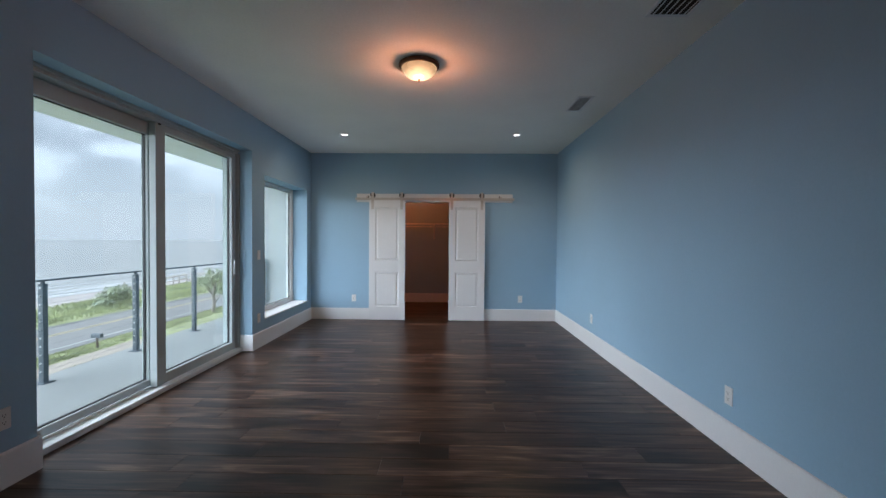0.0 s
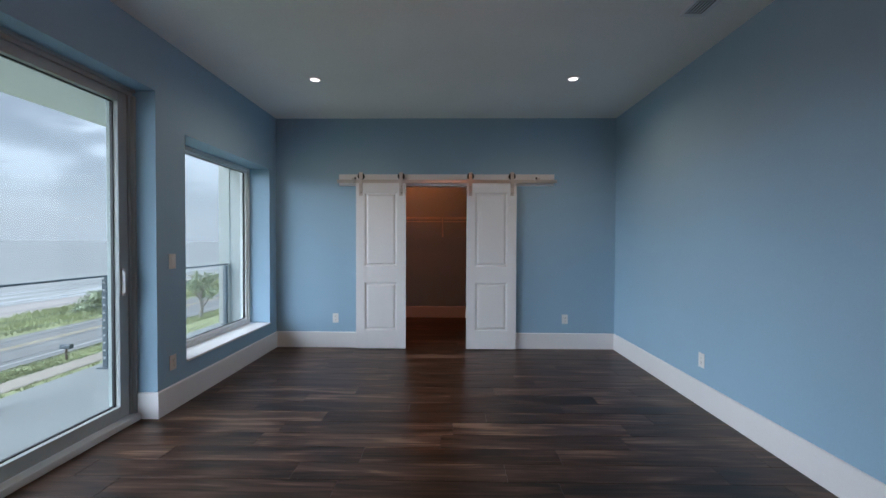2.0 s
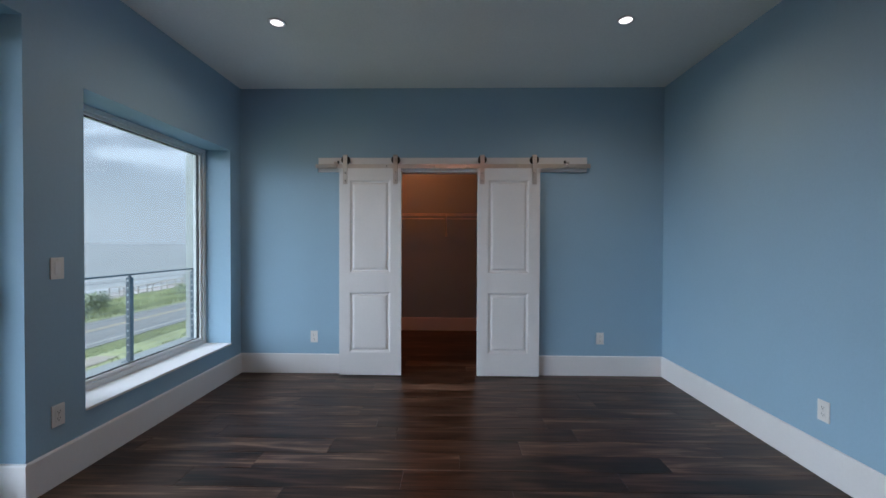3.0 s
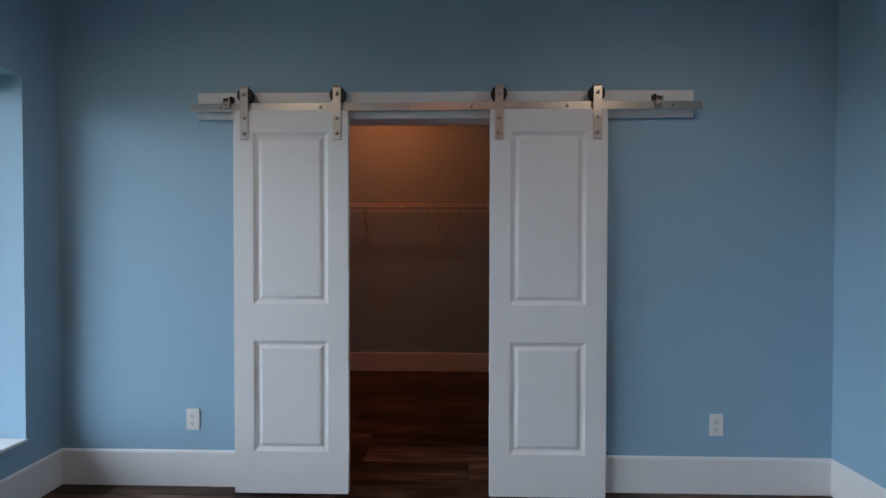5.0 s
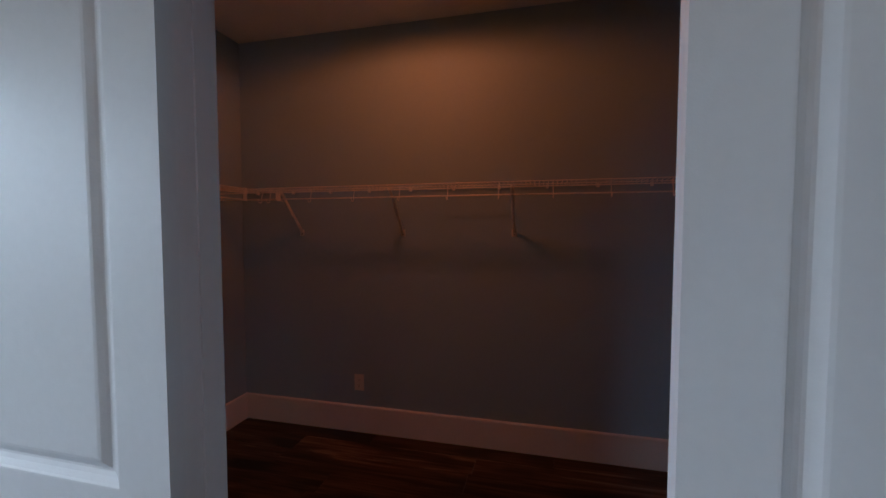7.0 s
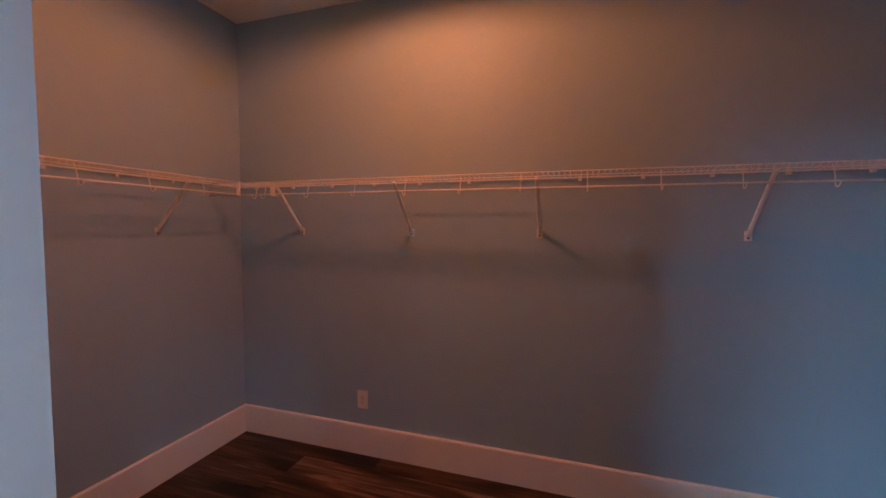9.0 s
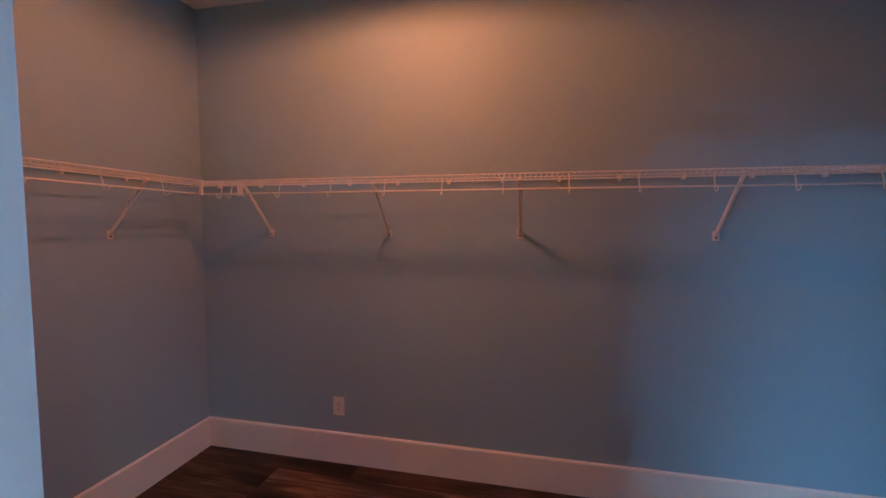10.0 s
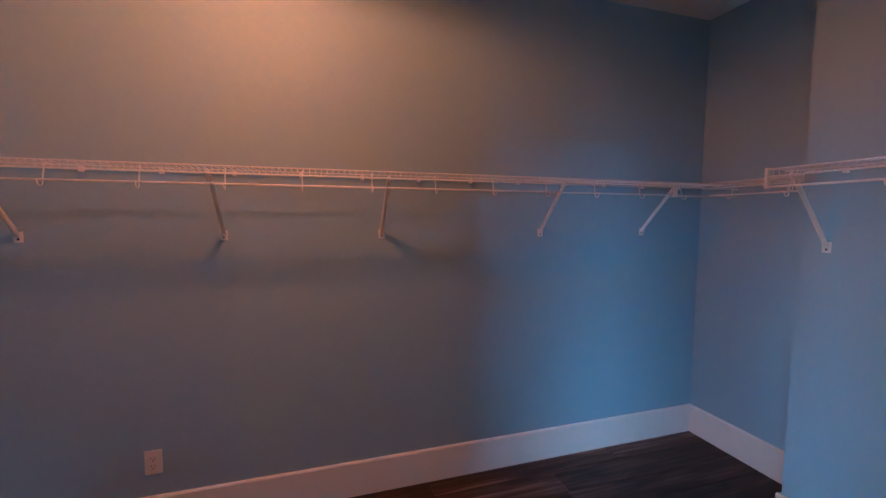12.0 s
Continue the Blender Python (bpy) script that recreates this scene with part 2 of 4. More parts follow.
SIDING = material("white_lap_siding", (0.40, 0.405, 0.385), 0.55, grain=0.02, stain=0.04, random_amount=0.03)
GRASSY = material("mown_grass", (0.34, 0.36, 0.18), 0.9, grain=0.3, grain_scale=3.0, stain=0.35, stain_scale=0.35, bump=1.0, bump_scale=8)
BLADE = material("dune_grass_blades", (0.42, 0.45, 0.26), 0.8, grain=0.15, grain_scale=2.0, stain=0.4, stain_scale=0.3)
LEAF = material("bush_leaves", (0.36, 0.40, 0.27), 0.7, grain=0.35, grain_scale=4, stain=0.3, stain_scale=0.8)
BARK = material("grey_bark", (0.30, 0.27, 0.24), 0.9, grain=0.3, grain_scale=20)
SAND = material("beach_sand", (0.37, 0.33, 0.305), 0.95, grain=0.06, grain_scale=6, stain=0.10, stain_scale=0.12)
DRIVE = material("sandy_concrete", (0.38, 0.33, 0.27), 0.9, grain=0.10, grain_scale=8, stain=0.12, stain_scale=0.4)
ASPHALT = material("worn_asphalt", (0.225, 0.22, 0.21), 0.9, grain=0.12, grain_scale=12, stain=0.12, stain_scale=0.3)
YELLOW = material("yellow_road_paint", (0.50, 0.41, 0.24), 0.8, grain=0.15, grain_scale=5)
WHITELINE = material("white_road_paint", (0.50, 0.50, 0.48), 0.8, grain=0.15, grain_scale=5)
TIMBER = material("weathered_timber", (0.42, 0.39, 0.35), 0.9, grain=0.2, grain_scale=12)
DARKWOOD = material("dark_stained_post", (0.09, 0.07, 0.055), 0.8, grain=0.2, grain_scale=14)
PLANK = wood_floor()
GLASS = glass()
BOWL = lamp_glass()
CANGLOW = glow("lit_downlight_lens", (1.0, 0.80, 0.68), 0.34)
SEA = sea_material()


# ---- mesh tools ----
def box_into(bm, a, b, bevel=0.0):
    """A box from corner a to corner b, with rounded edges."""
    r = bmesh.ops.create_cube(bm, size=1)
    lo = [min(a[i], b[i]) for i in range(3)]
    hi = [max(a[i], b[i]) for i in range(3)]
    for v in r["verts"]:
        v.co = Vector([lo[i] if v.co[i] < 0 else hi[i] for i in range(3)])
    if bevel:
        edges = list({e for v in r["verts"] for e in v.link_edges})
        bmesh.ops.bevel(bm, geom=edges, offset=bevel, segments=2, profile=0.6, affect="EDGES")


def box_bm(a, b, bevel=0.0):
    bm = bmesh.new()
    box_into(bm, a, b, bevel)
    return bm


def tube_into(bm, points, radius, sides=8):
    """A round bar along a line of points, with closed ends."""
    pts = [Vector(p) for p in points]
    rings = []
    for i, p in enumerate(pts):
        d = (pts[min(i + 1, len(pts) - 1)] - pts[max(i - 1, 0)]).normalized()
        u = d.cross(Vector((0, 0, 1)))
        if u.length < 1e-3:
            u = d.cross(Vector((0, 1, 0)))
        u.normalize()
        w = d.cross(u)
        rings.append([bm.verts.new(p + radius * (math.cos(k * math.tau / sides) * u + math.sin(k * math.tau / sides) * w)) for k in range(sides)])
    for a, b in zip(rings, rings[1:]):
        for k in range(sides):
            bm.faces.new((a[k], a[(k + 1) % sides], b[(k + 1) % sides], b[k]))
    bm.faces.new(rings[0][::-1])
    bm.faces.new(rings[-1])


def tube_bm(points, radius, sides=8):
    bm = bmesh.new()
    tube_into(bm, points, radius, sides)
    return bm


def lathe_bm(profile, centre=(0, 0, 0), sides=32, axis="z", hollow=False):
    """A turned shape from (radius, height) pairs; hollow: a ring, open in the middle."""
    bm = bmesh.new()
    rings = []
    for r, h in profile:
        ring = []
        for k in range(sides):
            a = k * math.tau / sides
            p = Vector((r * math.cos(a), r * math.sin(a), h))
            if axis == "y":
                p = Vector((p.x, p.z, p.y))
            ring.append(bm.verts.new(p + Vector(centre)))
        rings.append(ring)
    for a, b in zip(rings, rings[1:] + (rings[:1] if hollow else [])):
        for k in range(sides):
            bm.faces.new((a[k], a[(k + 1) % sides], b[(k + 1) % sides], b[k]))
    if not hollow:
        bm.faces.new(rings[0][::-1])
        bm.faces.new(rings[-1])
    bmesh.ops.recalc_face_normals(bm, faces=bm.faces)
    return bm


def mesh_of(name, bm, mat, smooth=False):
    bmesh.ops.recalc_face_normals(bm, faces=bm.faces)
    me = bpy.data.meshes.new(name)
    bm.to_mesh(me)
    bm.free()
    me.materials.append(mat)
    if smooth:
        for p in me.polygons:
            p.use_smooth = True
    return me


def part(name, bm, mat, parent=None, label="", smooth=False):
    ob = new(name, mesh_of(name, bm, mat, smooth))
    if parent:
        ob.parent = parent
    if label:
        ob["label"] = label
    return ob


def thing(name, label, category, group="", at=(0, 0, 0), kind=""):
    ob = tagged(new(name), label, category, group, kind)
    ob.location = at
    return ob


def structure(name, bm, mat, label, category):
    return tagged(part(name, bm, mat), label, category, kind="structure")


def slab_with_holes(axis, a0, a1, us, zs, holes):
    """A wall square to axis ('x' or 'y') from a0 to a1, cut along us and zs; holes are cells (i, k) left open."""
    bm = bmesh.new()
    seen = {}
    def v(a, u, z):
        key = (a, u, z)
        if key not in seen:
            seen[key] = bm.verts.new((a, u, z) if axis == "x" else (u, a, z))
        return seen[key]
    full = {(i, k) for i in range(len(us) - 1) for k in range(len(zs) - 1)} - set(holes)
    for i, k in full:
        u0, u1, z0, z1 = us[i], us[i + 1], zs[k], zs[k + 1]
        for a in (a0, a1):
            bm.faces.new((v(a, u0, z0), v(a, u1, z0), v(a, u1, z1), v(a, u0, z1)))
        for (di, dk), (p, q) in {(-1, 0): ((u0, z0), (u0, z1)), (1, 0): ((u1, z0), (u1, z1)), (0, -1): ((u0, z0), (u1, z0)), (0, 1): ((u0, z1), (u1, z1))}.items():
            if (i + di, k + dk) not in full:
                bm.faces.new((v(a0, *p), v(a0, *q), v(a1, *q), v(a1, *p)))
    return bm


# ---- the shell ----
XW, XE, YB, YS = -1.93, 2.285, 2.040, -8.6
SL0, SL1, SLT = -4.62, -2.066, 2.43
WN0, WN1, WNB, WNT = -1.735, -0.190, 0.326, 2.194
DR0, DR1, DRT = -0.378, 0.520, 2.022
RET_X, RET_Y, CLX = 1.920, 1.168, 2.335
OUT = -2.27

structure("floor", box_bm((OUT, YS - 0.12, -0.30), (2.6, YB + 0.12, -0.009)), DARK, "subfloor under dark brown wood-look planks", "floor")
structure("ceiling", box_bm((OUT, YS - 0.12, CEIL), (2.6, YB + 0.12, CEIL + 0.12)), CEILING, "white ceiling with light orange-peel texture", "ceiling")
structure("wall_west", slab_with_holes("x", XW, OUT, [YS - 0.12, SL0, SL1, WN0, WN1, YB + 0.12], [-0.009, WNB, WNT, SLT, CEIL], [(1, 0), (1, 1), (1, 2), (3, 1)]), WALL, "pale blue painted wall with openings to the balcony", "wall")
structure("wall_east", box_bm((XE, YS, -0.009), (XE + 0.12, 0.0, CEIL)), WALL, "long plain pale blue painted wall", "wall")
structure("wall_south", box_bm((XW, YS - 0.12, -0.009), (XE + 0.12, YS, CEIL)), WALL, "pale blue painted end wall", "wall")
structure("wall_north", slab_with_holes("y", 0.0, 0.12, [XW, DR0 - 0.018, DR1 + 0.018, 2.5], [-0.009, DRT + 0.018, CEIL], [(1, 0)]), WALL, "pale blue painted wall with closet doorway", "wall")
structure("wall_closet_north", box_bm((XW, YB, -0.009), (2.5, YB + 0.12, CEIL)), WALL, "pale blue painted closet rear wall", "wall")
structure("wall_closet_return", box_bm((RET_X, 0.12, -0.009), (2.5, RET_Y, CEIL)), WALL, "pale blue boxed-out closet wall corner", "wall")
structure("wall_closet_east", box_bm((CLX, RET_Y, -0.009), (2.5, YB, CEIL)), WALL, "pale blue closet side wall in a recess", "wall")


def jamb_lining():
    t = thing("door_frame", "white painted lining boards of the closet doorway", "door frame", kind="structure")
    for x0, x1 in ((DR0 - 0.018, DR0), (DR1, DR1 + 0.018)):
        part("jamb", box_bm((x0, -0.004, 0.0), (x1, 0.128, DRT), 0.002), TRIM, t)
        s = 1 if x0 < 0 else -1
        xi = x1 if x0 < 0 else x0
        part("stop", box_bm((xi, 0.070, 0.0), (xi + s * 0.004, 0.126, DRT - 0.004), 0.001), TRIM, t)
    part("head_jamb", box_bm((DR0 - 0.018, -0.004, DRT), (DR1 + 0.018, 0.128, DRT + 0.018), 0.002), TRIM, t)


jamb_lining()

BH, BT = 0.196, 0.016


def baseboards():
    runs = [((XW, YS), (XW, SL0), 1, 0), ((XW, SL1), (XW, -BT), 1, 0), ((XE, YS), (XE, -BT), -1, 0), ((XW, 0), (DR0 - 0.018, 0), 0, -1), ((DR1 + 0.018, 0), (XE, 0), 0, -1),
            ((XW, 0.12), (XW, YB - BT), 1, 0), ((XW, YB), (CLX, YB), 0, -1), ((CLX, RET_Y + BT), (CLX, YB - BT), -1, 0), ((RET_X, RET_Y), (CLX, RET_Y), 0, 1), ((RET_X, 0.12 + BT), (RET_X, RET_Y + BT), -1, 0),
            ((XW + BT, 0.12), (DR0 - 0.02, 0.12), 0, 1), ((DR1 + 0.02, 0.12), (RET_X - BT, 0.12), 0, 1), ((OUT + 0.20, SL1), (XW + BT, SL1), 0, -1), ((OUT + 0.20, SL0), (XW + BT, SL0), 0, 1), ((XW, YS), (XE, YS), 0, 1)]
    for (x0, y0), (x1, y1), nx, ny in runs:
        bm = bmesh.new()
        # board with an eased top edge
        prof = [(0, 0.0015), (BT, 0.0015), (BT, BH - 0.008), (BT - 0.005, BH - 0.001), (BT - 0.009, BH), (0, BH)]
        ends = []
        for x, y in ((x0, y0), (x1, y1)):
            ends.append([bm.verts.new((x + nx * d, y + ny * d, z)) for d, z in prof])
        k = len(prof)
        for i in range(k):
            bm.faces.new((ends[0][i], ends[0][(i + 1) % k], ends[1][(i + 1) % k], ends[1][i]))
        bm.faces.new(ends[0])
        bm.faces.new(ends[1][::-1])
        structure("baseboard", bm, TRIM, "tall white painted baseboard", "baseboard")


baseboards()


# ---- sliding door and window ----
def frame_panel(parent, x0, x1, y0, y1, z0, z1, side_l, side_r, top, bottom, mat, pane_x):
    part("stile", box_bm((x0, y0, z0), (x1, y0 + side_l, z1), 0.004), mat, parent)
    part("stile", box_bm((x0, y1 - side_r, z0), (x1, y1, z1), 0.004), mat, parent)
    part("top_rail", box_bm((x0, y0 + side_l, z1 - top), (x1, y1 - side_r, z1), 0.004), mat, parent)
    part("bottom_rail", box_bm((x0, y0 + side_l, z0), (x1, y1 - side_r, z0 + bottom), 0.004), mat, parent)
    bm = bmesh.new()
    # dark gasket round the pane
    ya, yb, za, zb = y0 + side_l, y1 - side_r, z0 + bottom, z1 - top
    for a, b in (((ya, za), (ya + 0.006, zb)), ((yb - 0.006, za), (yb, zb)), ((ya + 0.006, za), (yb - 0.006, za + 0.006)), ((ya + 0.006, zb - 0.006), (yb - 0.006, zb))):
        box_into(bm, (pane_x - 0.010, a[0], a[1]), (pane_x + 0.010, b[0], b[1]))
    part("gasket", bm, BLACK, parent, "thin black rubber glazing seal")
    pane = part("pane", box_bm((pane_x - 0.003, ya + 0.004, za + 0.004), (pane_x + 0.003, yb - 0.004, zb - 0.004)), GLASS, parent, "glass pane tinted to dim the outdoor view")
    # no shadow, so sunlight enters undimmed by the added tint
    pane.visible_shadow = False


def sliding_door():
    t = thing("door_1", "closed sliding glass balcony door in a pale grey frame", "sliding door", kind="structure")
    part("frame_head", box_bm((-2.075, SL0, SLT - 0.022), (OUT, SL1, SLT), 0.003), ALU, t)
    part("head_track", box_bm((-2.098, SL0, SLT - 0.048), (OUT, SL1, SLT - 0.022), 0.003), ALU, t)
    part("frame_jamb", box_bm((-2.075, SL1 - 0.020, 0.045), (OUT, SL1, SLT - 0.048), 0.003), ALU, t)
    part("jamb_stop", box_bm((-2.100, SL1 - 0.036, 0.045), (OUT, SL1 - 0.020, SLT - 0.048), 0.003), ALU, t)
    part("frame_jamb", box_bm((-2.075, SL0, 0.045), (OUT, SL0 + 0.036, SLT - 0.048), 0.003), ALU, t)
    bm = bmesh.new()
    box_into(bm, (-2.045, SL0, 0.0), (-2.104, SL1, 0.044), 0.005)
    box_into(bm, (-2.104, SL0, 0.0), (OUT, SL1, 0.030), 0.002)
    box_into(bm, (-2.175, SL0, 0.030), (-2.185, SL1, 0.045), 0.002)
    part("threshold_track", bm, VINYL, t, "pale ribbed threshold track")
    slide = thing("sliding_panel", "", "", at=(0, 0, 0))
    slide.parent = t
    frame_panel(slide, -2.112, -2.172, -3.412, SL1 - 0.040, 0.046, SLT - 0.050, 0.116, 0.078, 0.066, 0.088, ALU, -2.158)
    bm = bmesh.new()
    box_into(bm, (-2.112, -2.165, 0.925), (-2.100, -2.142, 1.125), 0.004)
    box_into(bm, (-2.100, -2.170, 0.945), (-2.082, -2.158, 1.105), 0.005)
    part("pull_handle", bm, VINYL, slide, "white moulded pull handle")
    part("latch", box_bm((-2.112, -3.385, SLT - 0.068), (-2.104, -3.355, SLT - 0.055), 0.001), BLACK, slide, "small black catch")
    fixed = thing("fixed_panel", "", "", at=(0, 0, 0))
    fixed.parent = t
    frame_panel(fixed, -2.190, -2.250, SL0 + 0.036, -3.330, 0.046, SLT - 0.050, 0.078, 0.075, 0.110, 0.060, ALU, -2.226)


sliding_door()


def picture_window():
    t = thing("window_1", "fixed white vinyl window over a white sill", "window", kind="structure")
    fx = -2.168
    for name, a, b in (("frame_side", (fx, WN0, WNB + 0.018), (OUT, WN0 + 0.034, WNT)), ("frame_side", (fx, WN1 - 0.034, WNB + 0.018), (OUT, WN1, WNT)),
                       ("frame_top", (fx, WN0 + 0.034, WNT - 0.034), (OUT, WN1 - 0.034, WNT)), ("frame_bottom", (fx, WN0 + 0.034, WNB + 0.018), (OUT, WN1 - 0.034, WNB + 0.052))):
        part(name, box_bm(a, b, 0.004), VINYL, t)
    sash = thing("sash", "", "")
    sash.parent = t
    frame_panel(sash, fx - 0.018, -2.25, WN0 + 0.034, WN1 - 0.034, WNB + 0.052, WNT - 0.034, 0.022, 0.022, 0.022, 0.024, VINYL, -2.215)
    part("window_sill", box_bm((XW + 0.012, WN0 + 0.001, WNB + 0.001), (fx - 0.02, WN1 - 0.001, WNB + 0.018), 0.004), TRIM, t, "white painted sill board")


picture_window()


# ---- ceiling fittings ----
def flush_lamp():
    t = thing("ceiling_lamp", "lit flush ceiling lamp, bronze rim and alabaster bowl", "ceiling lamp", "", (*LAMP, CEIL))
    part("rim", lathe_bm([(0.138, -0.001), (0.158, -0.001), (0.170, -0.008), (0.172, -0.016), (0.166, -0.022), (0.170, -0.028), (0.165, -0.036), (0.153, -0.040), (0.146, -0.038), (0.142, -0.020)], sides=56, hollow=True), BRONZE, t, "dark bronze stepped rim", True)
    prof = [(0.150 * math.sin(a) ** 0.9, -0.034 - 0.094 * math.cos(a)) for a in [radians(d) for d in range(4, 91, 6)]]
    part("bowl", lathe_bm([(0.004, -0.1282)] + prof, sides=56), BOWL, t, "glowing marbled alabaster glass bowl", True)
    part("finial", lathe_bm([(0.004, -0.128), (0.011, -0.133), (0.012, -0.138), (0.006, -0.141), (0.009, -0.146), (0.004, -0.152), (0.001, -0.154)], sides=20), BRONZE, t, "small bronze finial", True)


flush_lamp()


def downlight(x, y, label):
    t = thing("downlight", label, "ceiling light", "recessed downlights", (x, y, CEIL))
    part("trim_ring", lathe_bm([(0.043, -0.001), (0.063, -0.001), (0.065, -0.004), (0.061, -0.007), (0.048, -0.006), (0.043, -0.004)], sides=40, hollow=True), PLASTIC, t, "white trim ring", True)
    part("lens", lathe_bm([(0.001, -0.0012), (0.044, -0.0012), (0.044, -0.0032), (0.001, -0.0042)], sides=32), CANGLOW, t, "glowing round lens", True)


for cx, cy in CANS:
    downlight(cx, cy, "lit round recessed downlight in white trim")
downlight(*CLOSET_CAN, "lit recessed downlight in the closet ceiling")


def air_vent(x0, x1, y0, y1):
    t = thing("air_vent", "white slatted metal air vent in the ceiling", "air vent", "ceiling air vents", (0, 0, CEIL))
    f = 0.022
    # flat dark sheet painted as the duct's shade; nothing hollow behind it
    part("backing", box_bm((x0 + f, y0 + f, -0.0030), (x1 - f, y1 - f, -0.0008)), DARK, t, "near-black sheet for the shade inside the duct")
    for a, b in (((x0, y0), (x1, y0 + f)), ((x0, y1 - f), (x1, y1)), ((x0, y0 + f), (x0 + f, y1 - f)), ((x1 - f, y0 + f), (x1, y1 - f))):
        part("frame", box_bm((a[0], a[1], -0.010), (b[0], b[1], -0.0008), 0.002), TRIM, t)
    k = 6
    slat = None
    for i in range(k):
        x = x0 + f + (i + 0.5) * (x1 - x0 - 2 * f) / k
        if slat is None:
            bm = bmesh.new()
            vs = [bm.verts.new(p) for p in ((0.0050, y0 + f, -0.0080), (0.0050, y0 + f, -0.0090), (-0.0050, y0 + f, -0.0100), (-0.0050, y0 + f, -0.0090), (0.0050, y1 - f, -0.0080), (0.0050, y1 - f, -0.0090), (-0.0050, y1 - f, -0.0100), (-0.0050, y1 - f, -0.0090))]
            for q in ((0, 1, 2, 3), (4, 5, 6, 7), (0, 1, 5, 4), (1, 2, 6, 5), (2, 3, 7, 6), (3, 0, 4, 7)):
                bm.faces.new([vs[j] for j in q])
            slat = mesh_of("slat", bm, TRIM)
        ob = new("slat", slat)
        ob.parent, ob.location = t, (x, 0, 0)


air_vent(1.775, 1.945, -2.715, -2.250)
air_vent(1.745, 2.030, -4.75, -4.185)


# ---- outlets and switch ----
def wall_plate(name, label, category, group, m, toggle):
    """A cover plate in the x-z plane that faces -y, with its centre at m."""
    t = thing(name, label, category, group)
    part("plate", box_bm((-0.0365, -0.0065, -0.0585), (0.0365, -0.0005, 0.0585), 0.0022), PLASTIC, t)
    if toggle:
        part("rocker", box_bm((-0.0165, -0.0095, -0.033), (0.0165, -0.0065, 0.033), 0.0015), TRIM, t, "white rocker switch")
        for z in (-0.047, 0.047):
            part("screw", box_bm((-0.002, -0.0075, z - 0.002), (0.002, -0.0065, z + 0.002)), NICKEL, t)
    else:
        for z in (-0.0195, 0.0195):
            face = part("socket", box_bm((-0.017, -0.0085, z - 0.0145), (0.017, -0.0065, z + 0.0145), 0.0012), PLASTIC, t)
            # raised blocks, coloured near-black for the shade in the slot holes
            bm = bmesh.new()
            box_into(bm, (-0.0085, -0.0090, z - 0.001), (-0.0062, -0.0085, z + 0.008))
            box_into(bm, (0.0062, -0.0090, z - 0.001), (0.0085, -0.0085, z + 0.007))
            box_into(bm, (-0.0028, -0.0090, z - 0.0105), (0.0028, -0.0085, z - 0.0055))
            part("slots", bm, DARK, face, "near-black blocks for the shaded socket slots")
        part("screw", box_bm((-0.002, -0.0075, -0.002), (0.002, -0.0065, 0.002)), NICKEL, t)
    t.matrix_basis = m
    return t


OUT_LABEL = "white duplex power outlet low on a blue wall"
first = wall_plate("power_outlet", OUT_LABEL, "power outlet", "wall power outlets", pose(-1.184, 0, 0.368), False)
for m in (pose(1.672, 0, 0.370), pose(XE, -1.735, 0.374, 0, 0, -90), pose(XE, -4.279, 0.360, 0, 0, -90), pose(XW, -1.902, 0.372, 0, 0, 90), pose(XW, -4.800, 0.375, 0, 0, 90)):
    copy_thing(first, m)
o = copy_thing(first, pose(-0.976, YB, 0.363))
o["label"] = "white duplex power outlet above the closet baseboard"
wall_plate("light_switch", "white rocker light switch between balcony door and window", "light switch", "", pose(XW, -1.901, 1.165, 0, 0, 90), True)


# ---- barn doors ----
DY = -0.079


def panel_bm(x0, x1, z0, z1, y):
    """A moulded door panel: groove, cove and raised field; y is the face of the door."""
    bm = bmesh.new()
    steps = [(0.0, 0.012), (0.0, 0.0), (0.003, 0.0004), (0.006, 0.0030), (0.016, 0.0085), (0.024, 0.0112), (0.029, 0.0112), (0.033, 0.0085), (0.043, 0.0030), (0.049, 0.0018)]
    rings = []
    for inset, depth in steps:
        rings.append([bm.verts.new((x, y + depth, z)) for x, z in ((x0 + inset, z0 + inset), (x1 - inset, z0 + inset), (x1 - inset, z1 - inset), (x0 + inset, z1 - inset))])
    for a, b in zip(rings, rings[1:]):
        for k in range(4):
            bm.faces.new((a[k], a[(k + 1) % 4], b[(k + 1) % 4], b[k]))
    bm.faces.new(rings[-1])
    back = [bm.verts.new((v.co.x, y + 0.029, v.co.z)) for v in rings[0]]
    for k in range(4):
        bm.faces.new((rings[0][k], back[k], back[(k + 1) % 4], rings[0][(k + 1) % 4]))
    bm.faces.new(back[::-1])
    return bm


